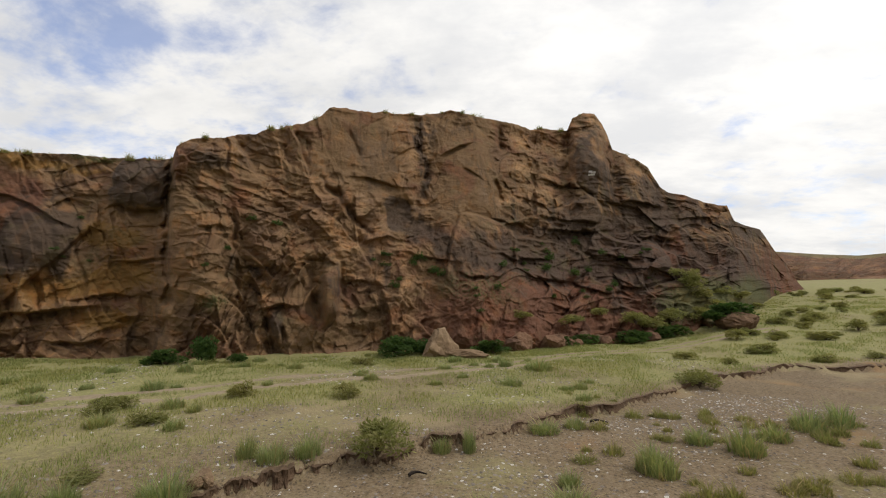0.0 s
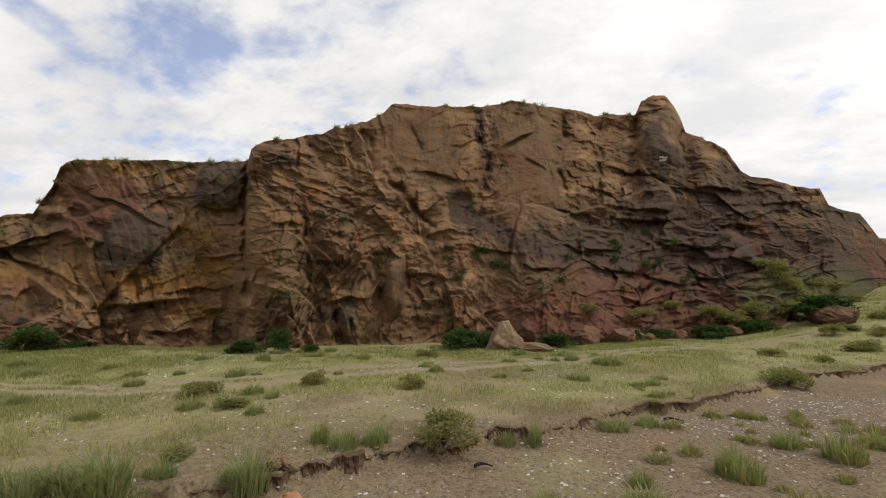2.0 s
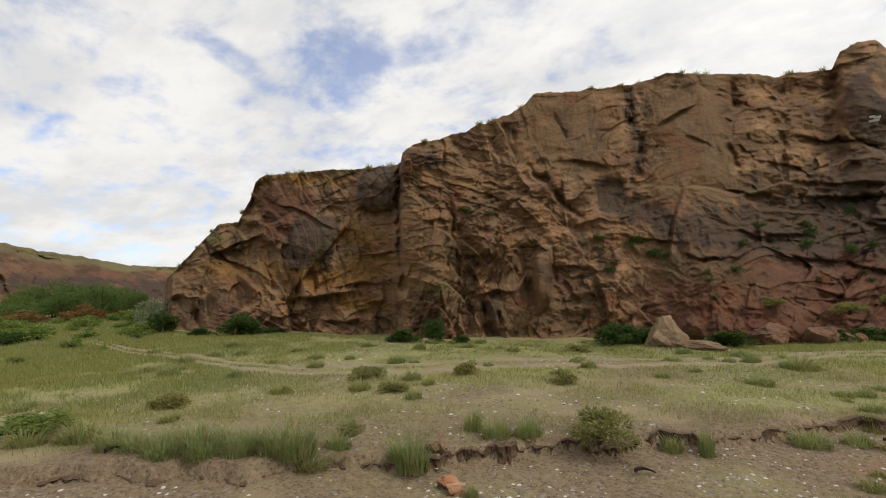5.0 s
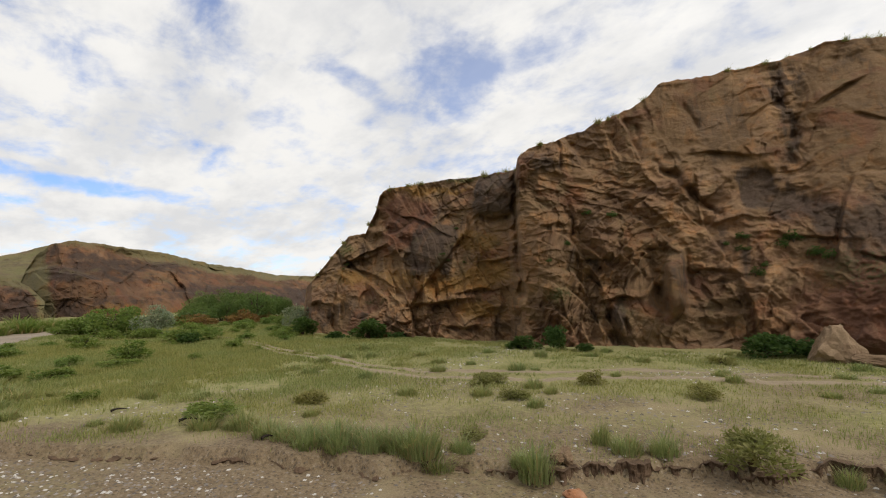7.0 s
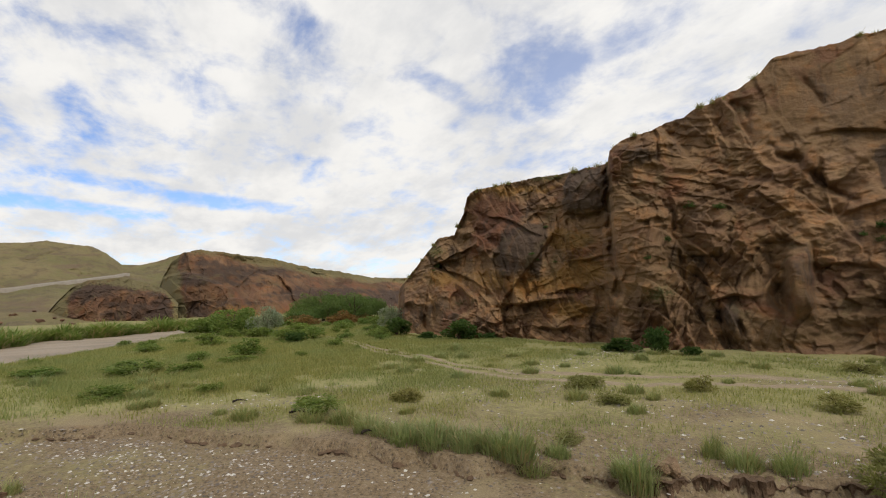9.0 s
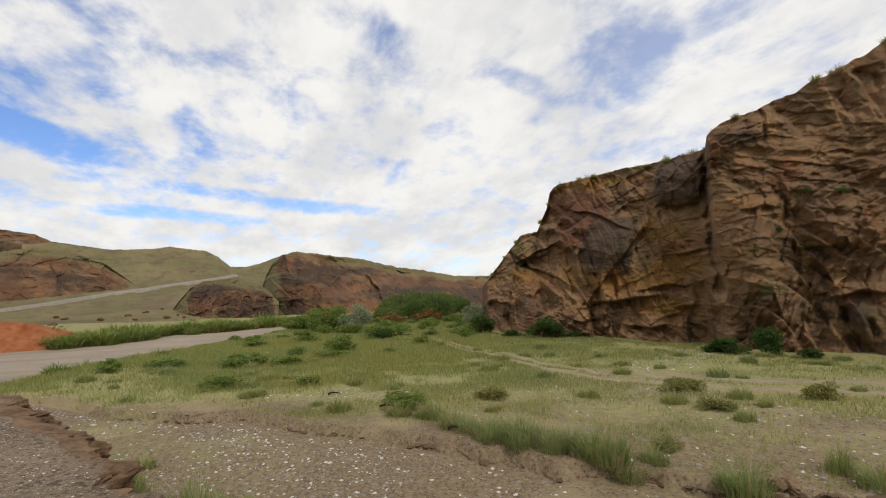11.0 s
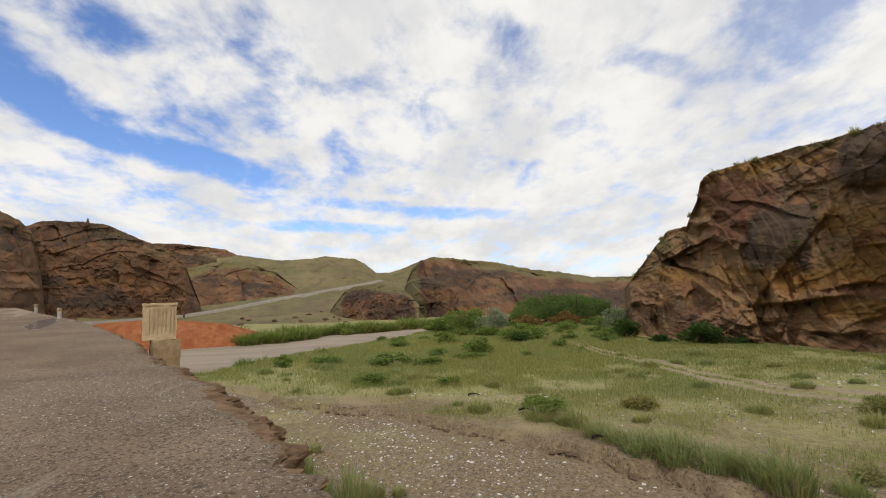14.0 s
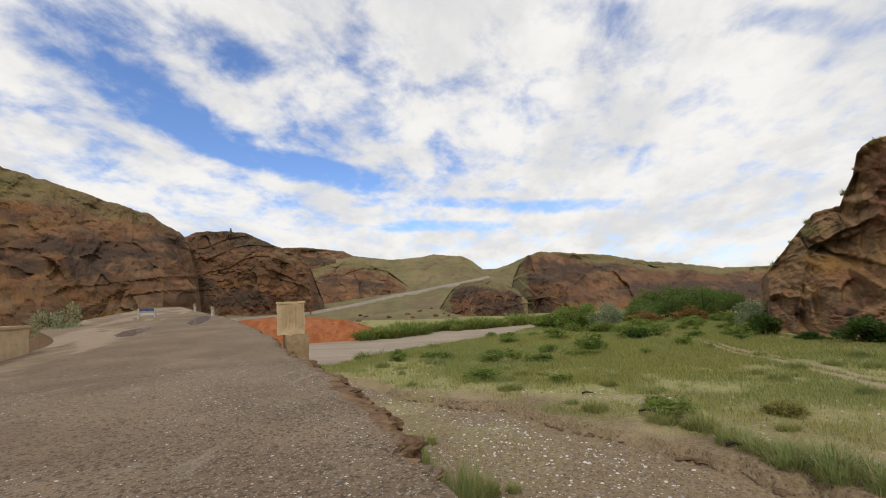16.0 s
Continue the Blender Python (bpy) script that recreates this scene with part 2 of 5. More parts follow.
def rock_material(name, scale=1.0, tan=(0.275, 0.168, 0.084), brown=(0.160, 0.092, 0.051), dark=(0.062, 0.043, 0.031), moss=(0.082, 0.086, 0.030)):
    """Weathered sandstone: tan and brown beds, dark varnish, shade painted in hollows, ochre lichen, red and grassy
    zones by the mesh's tone layers.
    """
    m, w, bsdf = material(name)
    p = where(w)
    beds = w.noise(w.scaled(p, (0.10 / scale, 0.10 / scale, 0.55 / scale), (9, 14, 0)), 1.0, 6, 0.6, 0.6)
    blotch = w.noise(p, 0.35 / scale, 6, 0.62, 0.3)
    grain = w.noise(p, 5.0 / scale, 6, 0.7)
    streak = w.noise(w.scaled(p, (0.9 / scale, 0.9 / scale, 0.07 / scale)), 1.0, 5, 0.6, 0.3)
    slab, ochre, varnish_shade = w.split(w.attribute("tone"))
    red, green, block = w.split(w.attribute("zone"))
    mask = lambda z, k: w.ramp(w.math("ADD", z, w.math("MULTIPLY", w.math("SUBTRACT", k, 0.5), 1.3)), 0.30, 0.62)
    col = w.mix(w.ramp(blotch, 0.36, 0.64), brown, tan)
    col = w.mix(w.ramp(beds, 0.46, 0.62), col, tuple(c * 0.62 for c in tan))
    col = w.mix(1.0, col, w.ramp(block, 0.1, 0.9, 0.74, 1.24), "MULTIPLY")
    col = w.mix(w.math("MULTIPLY", mask(slab, blotch), 0.8), col, w.mix(w.ramp(streak, 0.40, 0.62), tuple(c * 0.66 for c in tan), tuple(c * 0.46 for c in tan)))
    hue = w.noise(p, 0.28 / scale, 5, 0.62, 0.5)
    col = w.mix(w.ramp(hue, 0.54, 0.66, 0.0, 0.6), col, (0.150, 0.064, 0.036))
    col = w.mix(w.ramp(hue, 0.46, 0.34, 0.0, 0.5), col, (0.205, 0.136, 0.085))
    col = w.mix(w.math("MULTIPLY", mask(red, blotch), 0.75), col, (0.112, 0.043, 0.027))
    col = w.mix(w.math("MULTIPLY", mask(ochre, grain), 0.65), col, (0.225, 0.120, 0.026))
    col = w.mix(w.math("MULTIPLY", w.ramp(streak, 0.55, 0.70), 0.4), col, dark)
    # this layer also carries the shade painted into the cliff's hollows
    col = w.mix(w.math("MULTIPLY", mask(varnish_shade, streak), 0.85), col, dark)
    col = w.mix(w.math("MULTIPLY", mask(green, grain), 0.85), col, moss)
    olive = w.ramp(w.noise(p, 0.55 / scale, 6, 0.7, 0.4), 0.55, 0.66, 0.0, 0.4)
    col = w.mix(olive, col, (0.112, 0.090, 0.040))
    pale = w.ramp(w.noise(p, 1.7 / scale, 5, 0.7), 0.66, 0.76)
    col = w.mix(w.math("MULTIPLY", pale, 0.45), col, (0.30, 0.21, 0.13))
    warm = w.noise(p, 0.8 / scale, 5, 0.65, 0.6)
    col = w.mix(w.ramp(warm, 0.50, 0.66, 0.0, 0.5), col, w.mix(1.0, col, (1.45, 1.12, 0.78), "MULTIPLY"))
    col = w.mix(w.ramp(grain, 0.35, 0.75, 0.0, 0.30), col, w.mix(1.0, col, (0.48, 0.45, 0.44), "MULTIPLY"))
    w.put(bsdf.inputs["Base Color"], col)
    bsdf.inputs["Roughness"].default_value = 0.92
    rough = w.math("ADD", w.math("MULTIPLY", grain, 0.5), w.math("MULTIPLY", w.noise(w.scaled(p, (1, 1, 1.8), (10, 15, 0)), 1.6 / scale, 8, 0.68, 0.2), 1.4))
    bumped(w, bsdf, rough, 0.8, 0.14 * scale)
    return m


def ground_material():
    m, w, bsdf = material("wash_ground")
    p = where(w)
    green, sand, gravel = w.split(w.attribute("cover"))
    n1, n2 = w.noise(p, 0.55, 6, 0.65, 0.3), w.noise(p, 6.0, 6, 0.7)
    n3 = w.noise(p, 45.0, 4, 0.7)
    soil = w.mix(w.ramp(n1, 0.30, 0.70), (0.250, 0.194, 0.112), (0.335, 0.262, 0.150))
    soil = w.mix(w.ramp(w.math("ADD", sand, w.math("SUBTRACT", n1, 0.5)), 0.25, 0.75), soil, (0.275, 0.160, 0.075))
    soil = w.mix(w.ramp(w.math("ADD", gravel, w.math("MULTIPLY", w.math("SUBTRACT", n1, 0.5), 0.8)), 0.30, 0.85), soil, (0.225, 0.160, 0.090))
    stones = w.voronoi(p, 16.0, "F1", "Color")
    st, _, _ = w.split(stones)
    pebble = w.mix(w.ramp(st, 0.15, 0.95), (0.080, 0.060, 0.043), (0.29, 0.228, 0.158))
    grav = w.math("MULTIPLY", w.ramp(w.math("ADD", gravel, w.math("SUBTRACT", n1, 0.5)), 0.25, 0.7), w.ramp(w.voronoi(p, 16.0), 0.25, 0.45, 0.9, 0.25))
    col = w.mix(grav, soil, pebble)
    col = w.mix(w.ramp(n3, 0.3, 0.75, 0.0, 0.75), col, w.mix(1.0, col, (0.38, 0.37, 0.36), "MULTIPLY"))
    turf = w.mix(w.ramp(n2, 0.32, 0.68), (0.178, 0.186, 0.066), (0.290, 0.258, 0.108))
    col = w.mix(w.ramp(w.math("ADD", green, w.math("MULTIPLY", w.math("SUBTRACT", n2, 0.5), 1.0)), 0.0, 0.75, 0.0, 0.88), col, turf)
    w.put(bsdf.inputs["Base Color"], col)
    bsdf.inputs["Roughness"].default_value = 0.95
    bumped(w, bsdf, w.math("ADD", w.math("MULTIPLY", n2, 0.6), w.math("MULTIPLY", w.voronoi(p, 16.0), 0.35)), 0.6, 0.06)
    return m


def hill_grass_material():
    m, w, bsdf = material("dry_hill_grass")
    p = where(w)
    red, green, pale = w.split(w.attribute("zone"))
    n1, n2, n3 = w.noise(p, 0.05, 6, 0.65), w.noise(p, 0.6, 6, 0.7), w.noise(p, 3.0, 4, 0.7)
    col = w.mix(w.ramp(n1, 0.35, 0.65), (0.200, 0.158, 0.076), (0.140, 0.124, 0.052))
    col = w.mix(w.ramp(n2, 0.5, 0.72, 0.0, 0.7), col, (0.150, 0.105, 0.062))
    col = w.mix(w.ramp(n3, 0.52, 0.66, 0.0, 0.6), col, (0.100, 0.096, 0.040))
    patch = w.noise(p, 0.16, 7, 0.72, 0.4)
    col = w.mix(w.ramp(patch, 0.48, 0.60, 0.0, 0.75), col, (0.112, 0.084, 0.050))
    col = w.mix(w.ramp(patch, 0.46, 0.36, 0.0, 0.5), col, (0.130, 0.136, 0.050))
    ledge = w.noise(w.scaled(p, (0.04, 0.04, 0.22)), 1.0, 8, 0.7, 0.5)
    col = w.mix(w.ramp(ledge, 0.56, 0.64, 0.0, 0.8), col, (0.145, 0.098, 0.064))
    w.put(bsdf.inputs["Base Color"], col)
    bsdf.inputs["Roughness"].default_value = 0.95
    bumped(w, bsdf, w.math("ADD", n2, n3), 0.6, 0.5)
    return m


def road_material():
    m, w, bsdf = material("worn_asphalt")
    p = where(w)
    n1, n2, n3 = w.noise(p, 0.35, 5, 0.6, 0.4), w.noise(p, 9.0, 5, 0.7), w.noise(p, 55.0, 4, 0.75)
    wear, wet, bare = w.split(w.attribute("cover"))
    st, _, _ = w.split(w.voronoi(p, 26.0, "F1", "Color"))
    col = w.mix(w.ramp(n1, 0.34, 0.66), (0.192, 0.135, 0.086), (0.262, 0.190, 0.122))
    chips = w.math("MULTIPLY", w.ramp(st, 0.62, 0.78), w.ramp(w.math("ADD", wear, w.math("SUBTRACT", n1, 0.5)), 0.0, 0.7, 0.25, 1.0))
    col = w.mix(w.math("MULTIPLY", chips, w.ramp(w.voronoi(p, 26.0), 0.30, 0.50, 1.0, 0.0)), col, (0.33, 0.275, 0.22))
    col = w.mix(w.math("MULTIPLY", w.ramp(st, 0.30, 0.10), 0.7), col, (0.062, 0.046, 0.034))
    col = w.mix(w.ramp(n3, 0.35, 0.7, 0.0, 0.75), col, w.mix(1.0, col, (0.4, 0.39, 0.38), "MULTIPLY"))
    stain = w.noise(w.scaled(p, (0.25, 0.9, 1), (0, 0, 29)), 1.2, 5, 0.6)
    col = w.mix(w.ramp(stain, 0.60, 0.72, 0.0, 0.55), col, (0.34, 0.29, 0.25))
    dusty = w.ramp(w.math("ADD", bare, w.math("MULTIPLY", w.math("SUBTRACT", w.noise(w.scaled(p, (0.3, 0.9, 1), (0, 0, -61)), 1.4, 6, 0.65, 0.4), 0.5), 1.6)), 0.45, 0.95, 0.0, 0.65)
    col = w.mix(dusty, col, (0.320, 0.248, 0.175))
    damp = w.ramp(w.math("ADD", wet, w.math("MULTIPLY", w.math("SUBTRACT", n1, 0.5), 0.6)), 0.45, 0.6)
    col = w.mix(damp, col, (0.10, 0.066, 0.040))
    w.put(bsdf.inputs["Base Color"], col)
    w.put(bsdf.inputs["Roughness"], w.ramp(damp, 0.0, 1.0, 0.9, 0.12))
    bumped(w, bsdf, w.math("ADD", w.math("MULTIPLY", n2, 0.4), w.math("ADD", w.math("MULTIPLY", n3, 0.7), w.math("MULTIPLY", w.voronoi(p, 26.0), -0.8))), 0.8, 0.03)
    return m


def water_material():
    m, w, bsdf = material("muddy_river_water")
    p = where(w)
    n1 = w.noise(w.scaled(p, (0.5, 0.14, 1), (0, 0, 25)), 1.0, 6, 0.6, 0.3)
    w.put(bsdf.inputs["Base Color"], w.mix(w.ramp(n1, 0.35, 0.65), (0.215, 0.168, 0.118), (0.290, 0.230, 0.165)))
    bsdf.inputs["Roughness"].default_value = 0.6
    bumped(w, bsdf, w.noise(w.scaled(p, (1, 0.5, 1), (0, 0, 25)), 2.2, 6, 0.65, 0.5), 0.7, 0.25)
    return m


def leaf_material(name, a, b, rough=0.7):
    """Foliage, varied from leaf to leaf and plant to plant."""
    m, w, bsdf = material(name)
    geo = w.n.new("ShaderNodeNewGeometry")
    info = w.n.new("ShaderNodeObjectInfo")
    k = w.math("ADD", w.math("MULTIPLY", geo.outputs["Random Per Island"], 0.75), w.math("MULTIPLY", info.outputs["Random"], 0.25))
    col = w.mix(k, a, b)
    patch = w.noise(geo.outputs["Position"], 0.25, 4, 0.6)
    col = w.mix(w.ramp(patch, 0.35, 0.65, 0.0, 0.5), col, w.mix(1.0, col, (1.22, 1.0, 0.82), "MULTIPLY"))
    w.put(bsdf.inputs["Base Color"], col)
    bsdf.inputs["Roughness"].default_value = rough
    bsdf.inputs["Specular IOR Level"].default_value = 0.15
    # light passes through thin leaves
    tr = w.n.new("ShaderNodeBsdfTranslucent")
    w.put(tr.inputs["Color"], w.mix(1.0, col, (1.0, 1.1, 0.7), "MULTIPLY"))
    mx = w.n.new("ShaderNodeMixShader")
    mx.inputs[0].default_value = 0.5
    w.l.new(bsdf.outputs[0], mx.inputs[1])
    w.l.new(tr.outputs[0], mx.inputs[2])
    w.l.new(mx.outputs[0], m.node_tree.nodes["Material Output"].inputs[0])
    return m


def plain_material(name, a, b, scale=4.0, rough=0.9, bump=0.3, dist=0.02):
    """Two mottled tones with fine grain."""
    m, w, bsdf = material(name)
    p = where(w)
    n1, n2 = w.noise(p, scale, 6, 0.65, 0.3), w.noise(p, scale * 9, 5, 0.7)
    info = w.n.new("ShaderNodeObjectInfo")
    col = w.mix(w.ramp(w.math("ADD", n1, w.math("MULTIPLY", w.math("SUBTRACT", info.outputs["Random"], 0.5), 0.3)), 0.32, 0.68), a, b)
    col = w.mix(w.ramp(n2, 0.3, 0.75, 0.0, 0.5), col, w.mix(1.0, col, (0.5, 0.48, 0.46), "MULTIPLY"))
    w.put(bsdf.inputs["Base Color"], col)
    bsdf.inputs["Roughness"].default_value = rough
    bumped(w, bsdf, w.math("ADD", n1, w.math("MULTIPLY", n2, 0.5)), bump, dist)
    return m


def stone_material():
    m, w, bsdf = material("mixed_pebbles")
    geo = w.n.new("ShaderNodeNewGeometry")
    k = geo.outputs["Random Per Island"]
    col = w.mix(w.ramp(k, 0.0, 0.62), (0.10, 0.085, 0.072), (0.26, 0.225, 0.19))
    col = w.mix(w.ramp(k, 0.72, 0.86), col, (0.56, 0.53, 0.48))
    col = w.mix(w.ramp(w.noise(geo.outputs["Position"], 30, 4, 0.7), 0.3, 0.8, 0.0, 0.4), col, (0.13, 0.10, 0.08))
    w.put(bsdf.inputs["Base Color"], col)
    bsdf.inputs["Roughness"].default_value = 0.85
    return m


ROCK = rock_material("cliff_sandstone")
FAR_ROCK = rock_material("hill_sandstone", 2.0, (0.180, 0.098, 0.049), (0.104, 0.055, 0.032), (0.052, 0.035, 0.026), (0.150, 0.130, 0.060))
GROUND, HILL_GRASS, ROAD, WATER = ground_material(), hill_grass_material(), road_material(), water_material()
TUFT = leaf_material("tussock_grass", (0.180, 0.230, 0.095), (0.370, 0.375, 0.190))
GRASS = leaf_material("meadow_grass", (0.180, 0.225, 0.078), (0.365, 0.345, 0.155))
LUSH = leaf_material("lush_green_leaves", (0.100, 0.165, 0.040), (0.235, 0.285, 0.090))
DARK_LEAF = leaf_material("dark_shrub_leaves", (0.036, 0.075, 0.020), (0.095, 0.145, 0.045))
SAGE = leaf_material("sage_leaves", (0.170, 0.185, 0.062), (0.310, 0.285, 0.125))
SILVER = leaf_material("silver_willow_leaves", (0.170, 0.210, 0.135), (0.290, 0.320, 0.230))
RUST = leaf_material("rusty_dry_leaves", (0.20, 0.105, 0.040), (0.28, 0.190, 0.085))
STEM = plain_material("woody_stem", (0.07, 0.048, 0.030), (0.13, 0.095, 0.062), 8)
CONCRETE = plain_material("weathered_concrete", (0.44, 0.310, 0.175), (0.56, 0.420, 0.255), 2.5, 0.9, 0.5, 0.03)
EARTH = plain_material("crumbling_earth", (0.120, 0.070, 0.038), (0.240, 0.150, 0.084), 3.0, 0.95, 0.8, 0.08)
DARK_EARTH = plain_material("dark_bank_earth", (0.062, 0.040, 0.026), (0.150, 0.096, 0.058), 3.0, 0.95, 0.8, 0.08)
RED_EARTH = plain_material("red_earth", (0.27, 0.085, 0.030), (0.36, 0.140, 0.055), 1.2, 0.95, 0.7, 0.15)
PEBBLE = stone_material()
CHALK = plain_material("faded_white_paint", (0.40, 0.36, 0.31), (0.60, 0.57, 0.52), 6.0)
BOULDER = plain_material("pale_boulder_rock", (0.200, 0.130, 0.075), (0.31, 0.215, 0.130), 1.6, 0.9, 0.7, 0.08)
DIRT = plain_material("dirt_track", (0.225, 0.175, 0.112), (0.300, 0.236, 0.158), 1.5, 0.95, 0.4, 0.03)
GRAVEL_ROAD = plain_material("pale_gravel_road", (0.27, 0.235, 0.19), (0.34, 0.30, 0.25), 0.8, 0.95, 0.3, 0.05)

# ---- ground ----


def build_ground():
    r = np.concatenate([np.geomspace(0.6, 70, 330), np.geomspace(72, 4200, 60)])
    az = np.concatenate([np.arange(-60, 150, 0.45), np.arange(150, 300.1, 2.0)])
    rr, aa = np.meshgrid(r, np.radians(az), indexing="ij")
    x, y = -np.sin(aa) * rr, np.cos(aa) * rr
    z = ground(x, y)
    z = np.where(rr > 400, z * 0 - 1.4 + np.minimum(z + 1.4, 12), z)
    a = np.degrees(aa)
    rim = gully_line(a)
    n = fbm(x / 3.0, y / 3.0, 0, 4, 11)
    lush = smooth(a, 48, 74) * smooth(rr, 13, 20)
    dry = smooth(rr, rim, rim + 3.0)
    green = np.clip(dry * (0.50 + 0.45 * lush + 0.30 * smooth(rr, 18, 26) - 0.10 * smooth(-a, 8, 24)) + 0.30 * n, 0, 1)
    wash = 1 - smooth(rr, rim - 0.2, rim + 0.4)
    gravel = np.clip(0.46 * wash + 0.72 * (1 - lush) * (1 - smooth(rr, 20, 30)) + 0.75 * fbm(x / 1.6, y / 1.6, 0, 3, 12), 0, 1)
    sand = np.clip(0.5 * smooth(-a, 0, 12) * (1 - smooth(rr, 9, 15)) + wash * (0.55 * smooth(-n, -0.2, 0.4)) + 0.25 * smooth(np.abs(rr - rim - 0.2), 0.9, 0.0), 0, 1)
    me = sheet("ground", np.stack([x, y, z], -1), GROUND, True,
               {"cover": np.stack([green, sand, gravel], -1).reshape(-1, 3)})
    tagged(new("ground", me), "stony riverbed flat with gravel, sand and thin grass", "ground", kind="structure")


def track_line(az):
    return np.interp(az, [-30, -17, -1, 12, 36, 49, 55, 65, 69, 73], [41, 31, 22, 19.2, 17.7, 18.4, 20.5, 27.5, 34, 44])


def build_track():
    """The two worn ruts of a dirt track that crosses the meadow."""
    for k, off in enumerate((-0.75, 0.75)):
        az = np.linspace(-29, 72.5, 520)
        mid = track_line(az) + 0.25 * fbm(az / 4, az * 0, 0, 3, 3)
        rows = []
        for side in np.linspace(-1, 1, 5):
            wide = np.interp(az, [-30, 50, 62, 66, 73], [0.42, 0.42, 0.5, 0.8, 0.8]) + 0.14 * fbm(az / 1.5, az * 0 + side, 0, 2, 8)
            rr = mid + off + side * wide
            x, y = -np.sin(np.radians(az)) * rr, np.cos(np.radians(az)) * rr
            rows.append(np.stack([x, y, ground(x, y) + 0.012 - 0.04 * (abs(side) == 1)], -1))
        me = sheet("rut", np.stack(rows), DIRT)
        rut = new("dirt_track", me)
        tagged(rut, "worn pale wheel rut of a dirt track through grass", "track", "wheel ruts", "structure")


# ---- cliffs and hills ----


def blob(az, el, at, up, wide, high, lean=0.0, hard=2.0):
    """1 inside an ellipse on the face, falling to 0 outside."""
    a, e = az - at, el - up
    a = a + lean * e
    return np.exp(-((np.abs(a) / wide) ** hard + (np.abs(e) / high) ** hard))


def rock_face(base, top, step, rows, disp, tone=None, cap=(10, 30.0), below=0.7, power=0.8, seed=0):
    """A rock face between its foot line and its crest line. base: (bearing, distance, setback, elevation); top: (bearing, elevation).
    disp(az, el, v, s, z) gives metres by which the face lies further back. Returns the grid and its tone layers."""
    b, t = np.array(base), np.array(top)
    b, t = b[b[:, 0].argsort()], t[t[:, 0].argsort()]
    az1 = np.arange(b[0, 0], b[-1, 0] + step / 2, step)
    v1 = np.linspace(0, 1, rows)
    v, az = np.meshgrid(v1, az1, indexing="ij")
    rb, back, eb = (np.interp(az, b[:, 0], b[:, k]) for k in (1, 2, 3))
    et = np.interp(az, t[:, 0], t[:, 1])
    size = np.mean(b[:, 1])
    et = et + (0.20 if size < 60 else 9.0 / size) * fbm(az * size / 60, az * 0, 0, 4, seed + 40) * smooth(et - eb, 1, 6)
    el = eb - below * (1 - v) ** 3 + (et - eb) * v
    r0 = rb + back * v ** (1 / power)
    s = np.cumsum(np.radians(step) * rb, axis=1)
    z0 = EYE + r0 * np.tan(np.radians(el))
    d = disp(az, el, v, s, z0)
    r = r0 + d
    z = EYE + r * np.tan(np.radians(el))
    x, y = -np.sin(np.radians(az)) * r, np.cos(np.radians(az)) * r
    grid = np.stack([x, y, z], -1)
    layers = tone(az, el, v, s, z) if tone else (np.zeros(grid.shape), np.zeros(grid.shape))
    # the top runs back, gently rounded
    n, length = cap
    extra, t1, t2 = [grid], [layers[0]], [layers[1]]
    for k in range(1, n + 1):
        q = k / n
        rr = r[-1] + length * q ** 1.6
        zz = z[-1] + 0.02 * length * q + 0.25 * fbm(s[-1] / 3, az[-1] * 0 + k, 0, 3, seed + 60) * min(1, k / 2) * size / 30 - 0.4 * length * max(0, q - 0.7)
        zz = np.minimum(zz, EYE + rr * np.tan(np.radians(et[0] - 0.15))) if k < n else zz - 4
        extra.append(np.stack([-np.sin(np.radians(az[-1])) * rr, np.cos(np.radians(az[-1])) * rr, zz], -1)[None])
        t1.append(np.zeros((1, az.shape[1], 3)))
        t2.append(np.stack([np.zeros(az.shape[1]), np.full(az.shape[1], 0.9), np.full(az.shape[1], 0.5)], -1)[None])
    return np.concatenate(extra), np.concatenate(t1).reshape(-1, 3), np.concatenate(t2).reshape(-1, 3)


